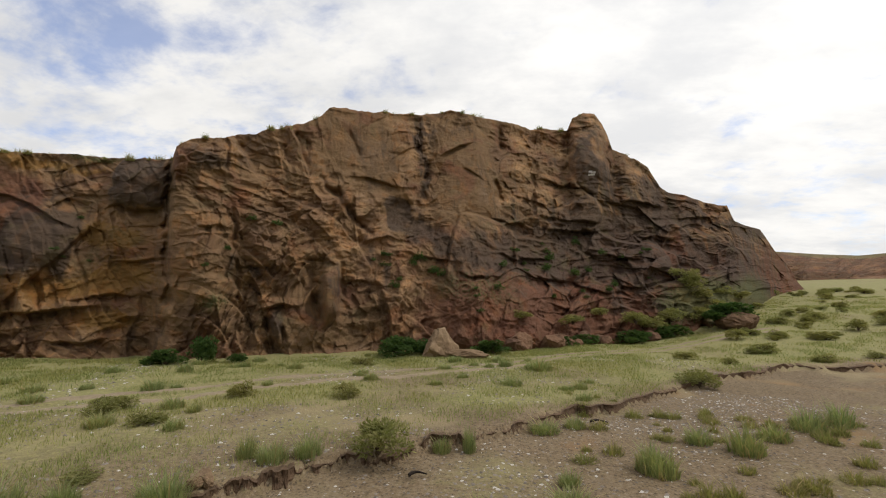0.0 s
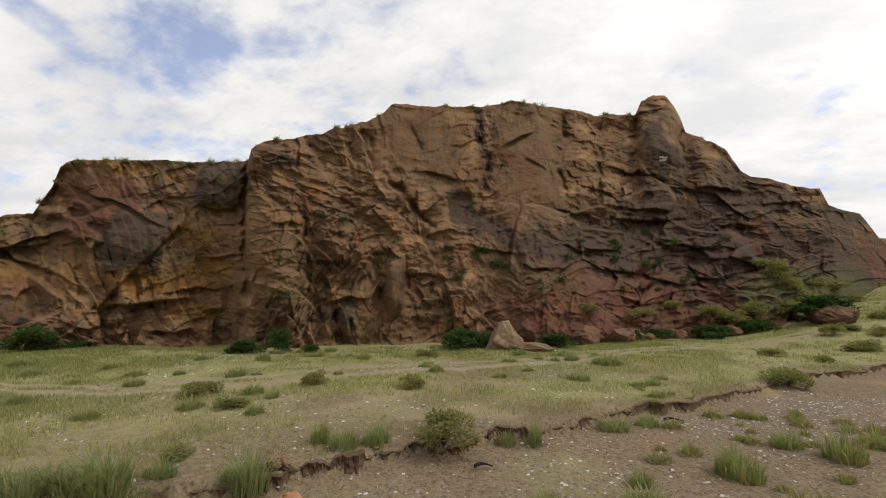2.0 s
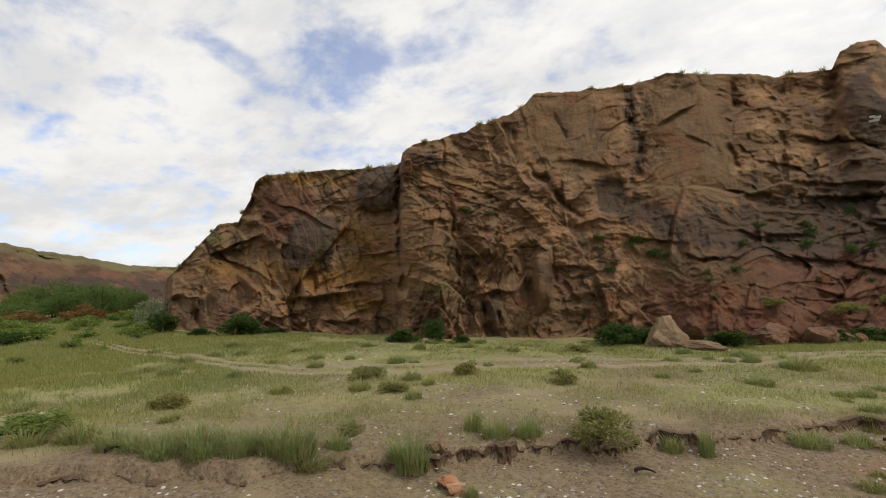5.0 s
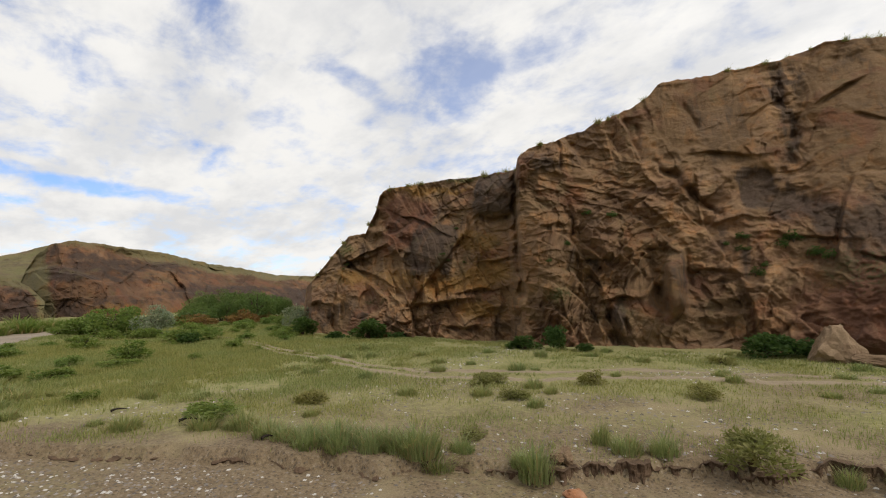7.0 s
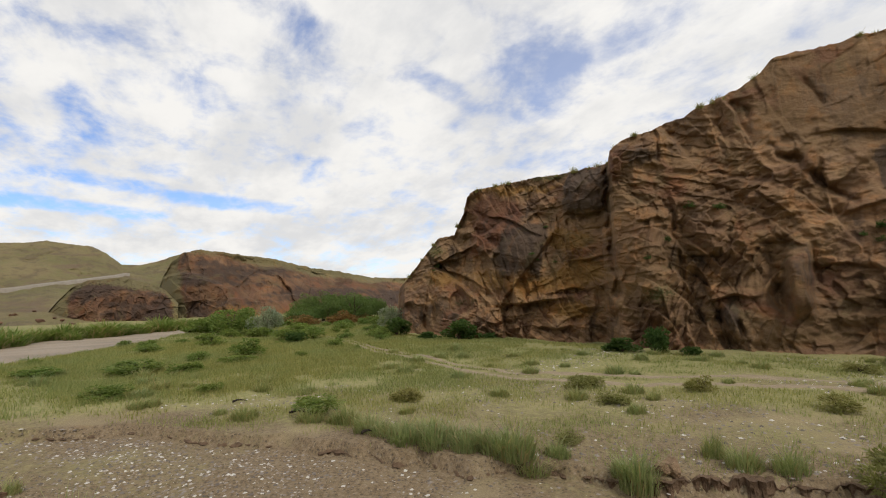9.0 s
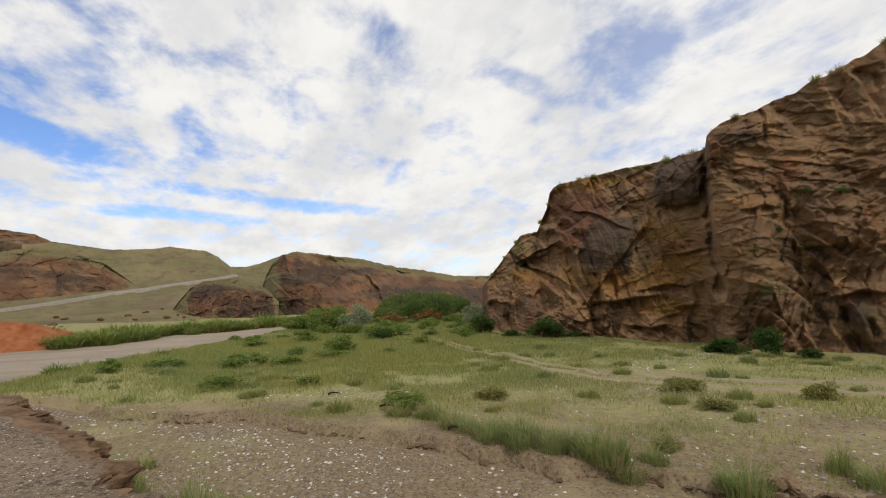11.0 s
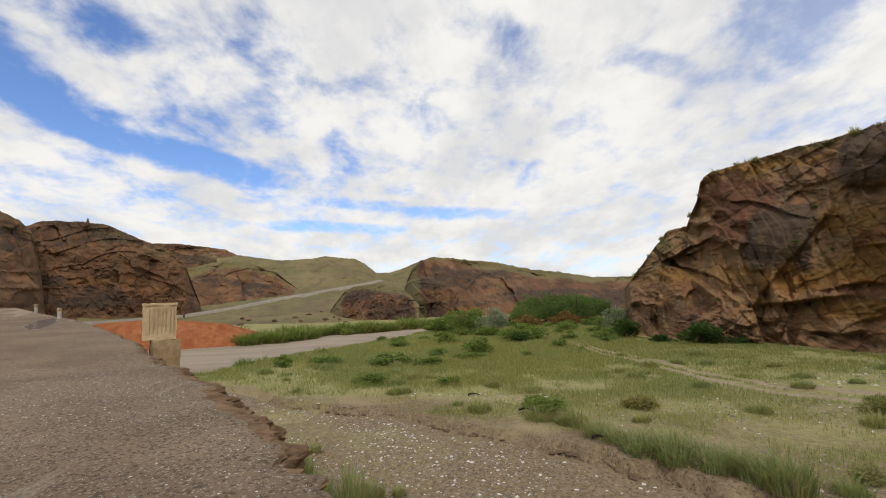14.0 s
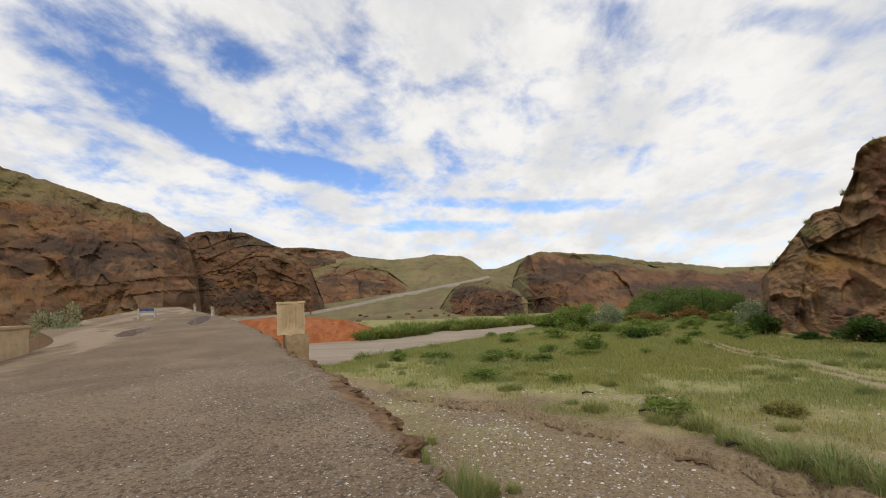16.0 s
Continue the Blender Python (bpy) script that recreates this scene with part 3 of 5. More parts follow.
def crags(s, z, seed, size=1.0, dip=0.25, cracks=1.0):
    """Broken rock in metres: tilted joint blocks of three sizes, ledges along the beds, ribs and grain."""
    u, h = s / size, z / size
    wx = u + 0.5 * fbm(u / 3, h / 3, 0, 3, seed)
    wz = h + 0.5 * fbm(u / 3, h / 3, 3.0, 3, seed + 5)
    tint = 0.0
    d = 1.3 * fbm(u / 8, h / 12, 0, 2, seed + 11)
    for w, t, step, lean, k in ((4.2, 5.2, 1.7, 0.38, 1), (1.7, 1.7, 0.80, 0.60, 2), (0.75, 0.7, 0.30, 0.70, 3)):
        slant = dip * (1.0 + 1.2 * fbm(u / 10, h / 10, 5.0 + k, 1, seed + 29))
        gx, gz = wx / w - slant * wz / w * 0.7, wz / t + slant * wx / t
        f1, f2, rid, ox, oz = cells(gx, gz, seed + k, True)
        patch = 0.2 + 0.8 * smooth(fbm(u / 6, h / 6, k * 2.0, 2, seed + 20 + k), -0.4, 0.35)
        turn = hashed((rid * 9973).astype(np.int64), (rid * 0).astype(np.int64), (rid * 0).astype(np.int64) + k, seed)
        tint = tint + (0.25, 0.45, 0.30)[k - 1] * hashed((rid * 7919).astype(np.int64), (rid * 0).astype(np.int64), (rid * 0).astype(np.int64) + 9, seed)
        tip = hashed((rid * 6131).astype(np.int64), (rid * 0).astype(np.int64), (rid * 0).astype(np.int64) + k, seed + 3)
        blend = 0.4 + 0.6 * smooth(f2 - f1, 0.0, 0.08)
        d = d + patch * blend * (step * (rid - 0.5) + lean * w * (1.5 * (turn - 0.5) * ox + (1.3 * (tip - 0.5) - 0.2) * oz))
        d = d + 0.08 * w * cracks * (k == 2) * patch * np.exp(-((f2 - f1) / 0.06) ** 2) * smooth(fbm(u / 3, h / 3, k * 5.0, 2, seed + 31), 0.2, 0.6)
    bed = wz + dip * wx + 0.5 * fbm(u / 2, h / 2, 6.0, 2, seed + 37)
    ledge = smooth((bed / 1.1) % 1.0, 0.0, 0.7) - 0.5
    d = d + 0.18 * (0.25 + 0.75 * cracks) * ledge * smooth(fbm(u / 5, h / 3, 8.0, 3, seed + 9), 0.1, 0.6)
    ribs = np.abs(fbm(wx / 1.8, wz / 5.5, 2.0, 4, seed + 13))
    rough = np.abs(fbm(wx / 1.3, wz / 1.0, 4.0, 5, seed + 15))
    return size * (d + 0.32 * ribs + 0.34 * rough + 0.16 * np.abs(fbm(wx / 0.45, wz / 0.4, 0, 3, seed + 17))), tint


def roof(az, el, at, up, wide, high, deep, lean=0.0):
    """A lip that juts out with a sharp underside, and the hollow below it."""
    a = az - at
    e = el - up - lean * a
    side = np.exp(-(np.abs(a) / wide) ** 3)
    lip = smooth(e, -0.15, 0.15) * np.exp(-(np.maximum(e, 0) / high) ** 1.5)
    hollow = smooth(-e, -0.15, 0.15) * np.exp(-(np.maximum(-e, 0) / (0.7 * high)) ** 2)
    return deep * side * (0.8 * hollow - 0.6 * lip)


def joint(az, el, start, end, wide, deep, step=0.0):
    """A cleft along a line; step sets back the face on its one side."""
    (a0, e0), (a1, e1) = start, end
    da, de = a1 - a0, e1 - e0
    n = math.hypot(da, de)
    t = ((az - a0) * da + (el - e0) * de) / n
    q = ((az - a0) * de - (el - e0) * da) / n
    on = smooth(t, -1.2, 1.2) * smooth(n - t, -1.2, 1.2) * smooth(fbm(az / 1.4, el / 1.4, 0, 2, 219), -0.7, 0.1)
    return on * (deep * np.exp(-(q / wide) ** 2) + step * smooth(q, -0.2, 0.2) * np.exp(-(np.maximum(q, 0) / 3.0) ** 2))


FACE = []


def main_cliff():
    base = [(-31.3, 78, 3, 0.9), (-30.2, 72, 4, 0.2), (-28.6, 60, 6, -1.0), (-26, 46, 9, -3.0), (-20, 40, 11, -3.7), (-14, 36.5, 11, -4.2),
            (-5, 31, 10, -5.4), (2, 28.6, 8, -6.1), (8, 29, 6.5, -5.9), (15, 28, 5, -6.1), (24, 26.9, 4.0, -6.4), (31, 27, 3.5, -6.4),
            (36.5, 27.6, 2.6, -6.2), (38.0, 30.5, 2.0, -5.6), (45, 31.7, 4, -5.4), (52, 34.6, 4, -5.0), (57, 35.4, 4, -4.9), (61.6, 39, 3, -4.4), (62.6, 46, 2, -3.8)]
    top = [(-31.3, 0.9), (-30.8, 1.6), (-30.1, 3.3), (-29.1, 4.8), (-28.0, 7.1), (-25.9, 8.0), (-25.3, 9.8), (-19.8, 11.8), (-19.0, 12.5), (-17.8, 14.8), (-15.8, 16.3),
           (-14.1, 17.1), (-13.6, 18.8), (-13.0, 20.0), (-12.2, 21.0), (-11, 21.5), (-9.7, 21.1), (-9.0, 19.9), (-6.2, 20.0), (-0.2, 21.4), (3.1, 22.2), (5.3, 22.6), (7.8, 22.2), (13.5, 22.4), (20.4, 22.3),
           (21.4, 21.6), (23.6, 20.3), (29, 18.6), (34.2, 17.5), (35.2, 17.0), (36.6, 16.3), (36.9, 15.0), (40.8, 14.1), (47.4, 13.5), (53.3, 12.7), (53.7, 12.1),
           (54.2, 10.0), (55.4, 7.4), (57.5, 7.1), (59.2, 4.7), (61.2, 2.1), (62.2, 1.0), (62.6, -2.5)]

    blocks = {}

    def disp(az, el, v, s, z):
        az, el = az + 0.6 * fbm(s / 2.2, z / 2.2, 0, 4, 201), el + 0.5 * fbm(s / 1.6, z / 2.2, 4.0, 4, 203)
        one = lambda *a, **k: blob(az, el, *a, **k)
        lip = lambda *a: 0.68 * roof(az, el, *a)
        cleft = lambda *a: joint(az, el, *a)
        # smooth faces of bare sandstone
        calm = np.clip(one(17, 18, 5.2, 4.6, 0.1, 4) + one(3.5, 15.5, 4.2, 6.5, 0.0, 4) + one(19.5, 0.8, 1.3, 3.6, 0, 4) + 0.6 * one(13, 11.5, 3.0, 3, 0, 4) + 0.7 * one(-11.4, 17, 2.3, 3.5, 0, 4)
                       + 0.5 * one(33, 4, 3, 6) + 0.6 * one(46.7, 5.3, 2.6, 2.8, 0, 4) + 0.6 * one(50, 10, 3.0, 2.2, 0, 4) + 0.5 * one(39.2, 11.8, 2.4, 2.4, 0, 4) + 0.6 * one(23, -3, 4.0, 2.4, 0, 4), 0, 1)
        d, blocks["tint"] = crags(s, z, 21)
        d = d * (1 - 0.86 * calm) * (1 + 0.25 * smooth(-az, 0, 10) * smooth(az, -24, -18))
        # thin flaking beds that fall away across the middle of the face
        bed = z - 0.40 * s + 0.5 * fbm(s / 2.5, z / 2.5, 0, 3, 211)
        flaky = np.clip(one(27.5, 12, 5.0, 6.5, -0.35, 4) + 0.6 * one(29, 2, 5, 6, 0, 4), 0, 1) * (1 - 0.6 * calm)
        d = d + 0.20 * flaky * (smooth((bed / 0.75) % 1.0, 0.0, 0.8) - 0.5) * (0.4 + 0.6 * smooth(fbm(s / 3, z / 1.5, 0, 2, 213), -0.3, 0.3))
        # flat beds of the pillar
        flat = one(33.5, 5, 3.0, 11, 0, 4)
        d = d + 0.11 * flat * (smooth(((z + 0.3 * fbm(s / 2, z / 2, 0, 2, 215)) / 1.3) % 1.0, 0.0, 0.25) - 0.5)
        # broken rock that leans out towards the foot
        d = d - 1.3 * one(-8, -1.5, 14, 7, -0.5, 3) * (1 - v)
        # the wing: nose, dark block, caves and lips
        d = d - 1.3 * one(46.9, 5.3, 2.6, 2.9, 0.2, 3) - 1.5 * one(39.4, 11.9, 2.3, 2.2, 0.2, 4)
        d = d + lip(46.4, -1.1, 3.1, 1.6, 1.9, -0.05) + lip(43.6, -4.2, 2.2, 0.9, 1.0) + lip(39.0, 4.1, 2.0, 0.7, 0.7, 0.05) + lip(39.6, 9.6, 2.2, 0.8, 0.8)
        d = d + lip(48.5, 8.6, 3.4, 0.7, 0.8, 0.45) + lip(55.6, 3.0, 3.5, 1.2, 0.8, 0.5) + lip(41.5, 0.2, 2.6, 0.8, 0.7, -0.1) + lip(51, -3.0, 2.0, 0.8, 0.6, 0.2)
        d = d + cleft((50.2, 6.8), (49.0, 2.0), 0.5, 1.0) + 1.2 * one(57.9, -2.4, 0.55, 1.3, 0.15) + 1.0 * one(59.2, -3.3, 0.5, 1.0)
        d = d + cleft((52.6, 12.0), (50.5, 6.0), 0.3, 0.5) + cleft((36.9, 15.5), (36.9, -3.0), 0.45, 1.1)
        # the pillar and the masses beside it
        d = d + cleft((30.9, 12.0), (29.9, -5.5), 0.4, 0.6) - 0.8 * one(33.6, 4, 1.9, 10, 0, 3) - 0.8 * one(27, 8, 2.4, 6, -0.4, 3)
        d = d + lip(25.6, -0.9, 2.0, 1.4, 1.3, -0.15) + cleft((26.4, -1.0), (26.3, -5.5), 0.3, 0.8) + cleft((24.7, -1.0), (24.8, -5.0), 0.3, 0.7)
        d = d - 1.0 * one(19.5, 0.6, 1.1, 3.4, 0, 4) + cleft((22.3, 4.6), (21.0, -2.4), 0.45, 0.8) + cleft((18.2, 4.0), (17.3, -2.0), 0.3, 0.4) + lip(21.0, 4.5, 1.8, 1.3, 0.8, 0.25)
        d = d + lip(16.0, 2.2, 1.0, 0.9, 0.8) + lip(28.5, 4.0, 1.6, 0.9, 0.6, 0.2) + lip(32.8, 8.0, 1.2, 0.8, 0.5)
        # the slabs, their lower edges, the dark hollow and the scoop
        d = d + cleft((22.4, 16.2), (15.3, 8.2), 0.28, 0.6, 0.5) + cleft((23.0, 20.0), (22.2, 15.6), 0.3, 0.5) + lip(14.0, 14.2, 3.2, 1.2, 0.55, 0.1)
        d = d + 1.0 * one(12.0, 10.7, 1.5, 2.0, 0.2, 4) + 0.7 * one(9.0, 9.0, 2.4, 1.4) + cleft((9.5, 21.0), (9.0, 12.0), 0.7, 0.6) + cleft((17.5, 21.5), (16.5, 16.0), 0.3, 0.25)
        d = d + lip(4.4, 18.2, 1.6, 0.9, 0.9, -0.3) + lip(2.4, 15.6, 1.4, 0.6, 0.4, 0.6) + cleft((-1.3, 20.6), (-0.9, 11.4), 0.4, 0.9)
        # the peak and the ledges of the rubble side
        d = d - 1.8 * one(-11.4, 17.4, 2.0, 3.6, 0.1, 3) + cleft((-8.6, 19.0), (-8.4, 14.5), 0.4, 0.8) + cleft((-14.0, 17.0), (-13.0, 13.0), 0.35, 0.8) - 0.9 * one(-15.6, 14.0, 1.2, 2.6, -0.3, 3)
        d = d + lip(-10.2, 8.3, 3.0, 1.4, 1.8, 0.08) + lip(-8.4, 13.6, 2.4, 0.8, 0.9, 0.1) + lip(-16.8, 10.8, 1.8, 1.0, 1.6, 0.2) + lip(-3.6, 5.0, 2.4, 1.0, 1.1, 0.15)
        d = d + lip(-1.5, 9.6, 2.2, 0.7, 0.8, 0.2) + lip(-7.0, 2.4, 2.6, 0.9, 1.1, 0.3) + lip(-13.2, 5.0, 2.4, 0.9, 1.1, 0.3) + lip(2.0, 3.0, 2.2, 0.8, 0.7, 0.25) + lip(-12.0, 1.0, 2.4, 0.9, 0.9, 0.3)
        d = d + lip(-4.5, 12.0, 1.8, 0.7, 0.6, 0.3) + lip(8.0, 5.5, 2.4, 0.8, 0.6, 0.2) + lip(-18.5, 7.0, 1.5, 1.2, 0.8, 0.2)
        return d * smooth(v, -0.02, 0.06) * (0.55 + 0.45 * smooth(1 - v, 0.0, 0.06))

    def tone(az, el, v, s, z):
        az, el = az + 0.8 * fbm(s / 2.2, z / 2.2, 0, 4, 201), el + 0.7 * fbm(s / 2.2, z / 2.2, 4.0, 4, 203)
        one = lambda *a, **k: blob(az, el, *a, **k)
        slab = one(17, 18, 5.2, 4.6, hard=4) + one(3.5, 15.5, 4.5, 6.5, hard=4) + one(19.5, 0.6, 1.4, 3.6) + 0.5 * one(13, 11.5, 3, 3) + 0.5 * one(33, 5, 4, 10) + 0.7 * one(23, -3, 4, 3) + 0.9 * one(44, 13.6, 7, 0.7)
        ochre = 0.8 * one(47, 13.0, 6.5, 0.5) + 1.1 * one(42.0, 6.2, 2.6, 1.3, 0.2) + 0.9 * one(40, 2.5, 2.6, 1.6) + 0.7 * one(45.5, 1.2, 2.6, 1.0) + 0.7 * one(41, -2.5, 3.2, 1.0) + 0.5 * one(51, 1.5, 4, 2.5) + 0.6 * one(57.0, 2.6, 2.8, 1.2, 0.4) + 0.7 * one(-12, 9.6, 2.6, 1.2) + 0.4 * one(-5, 6, 5, 2.0) + 0.4 * one(30, 17.6, 6, 0.6)
        # dark: varnished blocks and streaks, plus shade painted into the hollows and clefts
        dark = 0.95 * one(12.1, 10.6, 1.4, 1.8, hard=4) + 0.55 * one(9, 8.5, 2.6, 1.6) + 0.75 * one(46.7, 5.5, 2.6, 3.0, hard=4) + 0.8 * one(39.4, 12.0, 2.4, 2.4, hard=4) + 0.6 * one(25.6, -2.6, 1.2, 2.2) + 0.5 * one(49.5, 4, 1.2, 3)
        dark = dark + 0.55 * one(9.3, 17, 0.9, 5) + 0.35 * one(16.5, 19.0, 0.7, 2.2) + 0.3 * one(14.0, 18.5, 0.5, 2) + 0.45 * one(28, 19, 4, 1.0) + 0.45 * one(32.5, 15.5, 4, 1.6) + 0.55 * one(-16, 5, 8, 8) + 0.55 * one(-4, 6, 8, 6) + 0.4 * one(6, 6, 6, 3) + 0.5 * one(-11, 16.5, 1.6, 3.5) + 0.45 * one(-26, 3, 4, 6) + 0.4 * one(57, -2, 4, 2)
        red = 0.75 * smooth(-az, -20, 2) * smooth(7 - el, -6, 8) + 0.8 * one(50, 10, 4, 2.4, 0.3) + 0.55 * one(52, 6, 3, 2.4, 0.5) + 0.3 * one(-16, 8, 6, 8) + 0.5 * one(17, 0.5, 2.0, 2.5)
        green = 0.8 * one(-23, -0.6, 6, 2.8, -0.4) + 0.5 * one(-27, 0, 2, 2.5) + 0.42 * one(3, 1.5, 9, 3.0) + 0.25 * one(-8, 5, 6, 4) + 0.6 * one(58.0, 5.2, 1.6, 1.0, 0.5) + 0.4 * one(54, -0.5, 3, 1.0) + 0.35 * one(26, 15.2, 2.0, 0.7) + 0.55 * one(33, 0, 2.4, 2.0) + 0.6 * one(43, 14.2, 3.0, 0.5) + 0.4 * one(-2, 9.5, 2.4, 0.6, 0.2)
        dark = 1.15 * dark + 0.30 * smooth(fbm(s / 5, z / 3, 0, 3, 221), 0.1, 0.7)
        ochre = 1.1 * ochre + 0.25 * smooth(fbm(s / 4, z / 2, 0, 3, 223), 0.2, 0.8)
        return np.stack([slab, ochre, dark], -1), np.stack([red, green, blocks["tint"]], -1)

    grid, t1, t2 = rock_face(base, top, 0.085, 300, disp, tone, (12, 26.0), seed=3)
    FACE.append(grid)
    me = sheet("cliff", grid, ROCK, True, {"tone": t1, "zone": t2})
    # faded white paint marks high on the rock: short bars
    for az, el, w in ((-11.95, 14.75, 0.35), (-11.55, 14.8, 0.30), (-11.7, 14.45, 0.55)):
        p = grid[:300].reshape(-1, 3)
        d = p - np.array([0, 0, EYE])
        v = np.array(way(az, el))
        i = int(np.argmax((d @ v) / np.linalg.norm(d, axis=1)))
        bm = bmesh.new()
        bmesh.ops.create_cube(bm, size=1)
        bmesh.ops.scale(bm, vec=(w, 0.02, 0.16), verts=bm.verts)
        bm.transform(Matrix.Translation(Vector(p[i]) - Vector(v) * 0.25) @ Matrix.Rotation(radians(az), 4, "Z"))
        mark = bpy.data.meshes.new("paint_mark")
        bm.to_mesh(mark)
        bm.free()
        mark.materials.append(CHALK)
        tagged(new("paint_mark", mark), "faded white paint mark on the rock", "paint", "paint marks")
    tagged(new("cliff", me), "brown weathered sandstone cliff with ledges, stains and a grassy top", "cliff", kind="structure")


def far_face(name, label, base, top, seed, step=0.1, rows=90, rough=1.7, tones=(0, 0, 0), zones=(0, 0), cap=(8, 60.0), power=0.8, mat=None, green_top=0.0, below=0.5, fades=()):
    blocks = {}

    def disp(az, el, v, s, z):
        d, blocks["tint"] = crags(s, z, seed, rough, 0.1, 0.0)
        bed = z / (2.6 * rough) + 0.05 * s / rough + 0.9 * fbm(s / (9 * rough), z / (9 * rough), 0, 3, seed + 71)
        step = smooth(bed % 1.0, 0.0, 0.8) - 0.5
        gully = np.abs(fbm(s / (7 * rough), z / (16 * rough), 0, 3, seed + 73))
        d = d + (0.0 if mat is HILL_GRASS else 1.0) * rough * (0.35 * step * smooth(fbm(s / (12 * rough), z / (4 * rough), 0, 2, seed + 75), 0.0, 0.5) + 2.6 * gully)
        return 0.75 * d * smooth(v, 0.0, 0.1) * (0.5 + 0.5 * smooth(1 - v, 0, 0.1))

    def tone(az, el, v, s, z):
        n = fbm(s / 14, z / 14, 0, 3, seed + 70)
        g = zones[1] + green_top * smooth(v + 0.12 * n, 0.72, 0.9)
        for lo, hi in fades:
            g = g + smooth(az + 0.8 * n, lo, hi)
        m1, m2 = fbm(s / 22, z / 4, 0, 3, seed + 77), fbm(s / 16, z / 3, 4.0, 3, seed + 79)
        return (np.stack([tones[0] + 0.3 * n, tones[1] + 0.15 * n + 0.4 * m1, tones[2] - 0.2 * n + 0.5 * m2], -1), np.stack([zones[0] + 0 * n, g + 0.2 * n, blocks["tint"]], -1))

    grid, t1, t2 = rock_face(base, top, step, rows, disp, tone, cap, below, power, seed)
    me = sheet(name, grid, mat or FAR_ROCK, mat is HILL_GRASS, {"tone": t1, "zone": t2})
    return tagged(new(name, me), label, "hill", kind="structure")


def build_hills():
    far_face("hill_west", "steep brown rock hillside with a thin grassy crest",
             [(123.4, 104, 12, -0.2), (127, 88, 22, 0.1), (134, 84, 26, -1.0), (140, 80, 28, -0.3), (165, 80, 30, -0.5)],
             [(123.4, 0.4), (123.9, 4.2), (124.7, 7.6), (125.6, 8.7), (126.8, 9.2), (128.4, 10.4), (131.8, 11.3), (136.3, 12.7), (138.4, 13.3), (140.3, 13.7), (150, 15), (165, 14)], 101, below=3.0, green_top=0.5, tones=(0.1, 0.15, 0.1), zones=(0.25, 0.0))
    far_face("hill_bluff", "dark brown rocky bluff beside the road",
             [(110.5, 130, 3, 0.1), (112, 118, 8, -0.1), (118, 110, 14, 0.0), (124, 112, 16, 0.2), (127.5, 118, 16, 0.3)],
             [(110.5, 0.6), (111.2, 2.5), (112, 4.9), (113.5, 6.3), (115.9, 7.3), (117.4, 8.0), (118.9, 8.7), (121.3, 8.9), (124.1, 8.7), (127.5, 7.0)], 111, below=3.0, green_top=0.3, tones=(0, 0, 0.25), zones=(0.3, 0.0))
    far_face("hill_ridge", "far dark ridge with a level crest", [(104, 260, 30, 0.5), (120, 250, 40, 0.5)],
             [(104, 5.6), (107.0, 6.0), (108.2, 6.6), (112.7, 7.1), (116, 7.0), (120, 6.8)], 121, step=0.2, tones=(0, 0, 0.3), zones=(0, 0.3), rough=3)
    far_face("hill_outcrop", "grey rock outcrop on a dry grass slope", [(99.5, 175, 10, 1.2), (104, 165, 25, 0.6), (113, 160, 25, -0.2)],
             [(99.5, 1.3), (101, 2.6), (103, 4.2), (106, 5.2), (109, 5.2), (113, 4.2)], 131, rough=2.0, tones=(0, 0, 0.1), zones=(0, 0.15), green_top=0.6, fades=((101.5, 99.8),))
    far_face("hill_green", "rounded dry grass hill above the valley road", [(82, 210, 30, 0.3), (87, 200, 50, 0.5), (92, 190, 60, 0.6), (98, 185, 70, 0.8), (109, 190, 70, 0.8)],
             [(82, 4.2), (84.5, 5.3), (86.3, 5.0), (88, 4.3), (89.7, 3.8), (91.3, 3.8), (91.8, 4.2), (92.6, 4.9), (93.8, 5.5), (97.2, 5.9), (99, 5.6), (102.1, 5.4), (107, 5.9), (109, 5.6)], 141, rough=1.6, mat=HILL_GRASS, power=1.0)
    far_face("hill_slope", "stony dry grass slope rising from the river", [(85, 100, 60, -2.6), (90, 78, 80, -3.0), (97, 66, 80, -3.3), (104, 60, 90, -3.5), (112, 58, 90, -3.3), (121, 60, 60, -2.4)],
             [(85, 1.8), (91, 3.0), (95, 2.4), (99, 1.7), (104, 1.2), (112, 0.3), (121, -0.3)], 151, rough=0.5, mat=HILL_GRASS, power=1.0)
    far_face("hill_crag", "dark brown crag above the river bend", [(86.2, 90, 5, -1.0), (89, 90, 8, -1.1), (93, 94, 8, -0.8), (95.5, 97, 6, -0.8), (97.0, 100, 3, -1.2)],
             [(86.2, -0.2), (87.4, 1.2), (89, 2.0), (91.5, 2.5), (94, 2.2), (95.2, 1.5), (96.2, 0.2), (97, -1.1)], 161, rough=1.2, tones=(-0.2, -0.1, 0.5), zones=(0.35, 0.0), cap=(6, 20.0), below=2.2, green_top=0.5, fades=((95.0, 96.6), (87.6, 86.4)))
    far_face("hill_north", "orange-brown river cliff with a dry grass cap", [(56, 150, 30, -1.4), (66, 120, 30, -1.8), (76, 98, 26, -2.2), (82, 92, 20, -2.8), (85.5, 98, 14, -2.4), (88.2, 112, 8, -1.2)],
             [(56, 2.2), (60.6, 2.3), (65.4, 2.4), (69.4, 3.2), (74, 3.9), (76.6, 4.7), (79.5, 5.0), (84.2, 5.6), (86.0, 5.1), (87.0, 4.1), (87.7, 2.6), (88.2, 0.5)], 171, tones=(0.3, 0.28, 0.3), zones=(0.15, 0.0), green_top=0.75, rough=2.4, fades=((84.9, 86.8), (64.0, 58.0)))
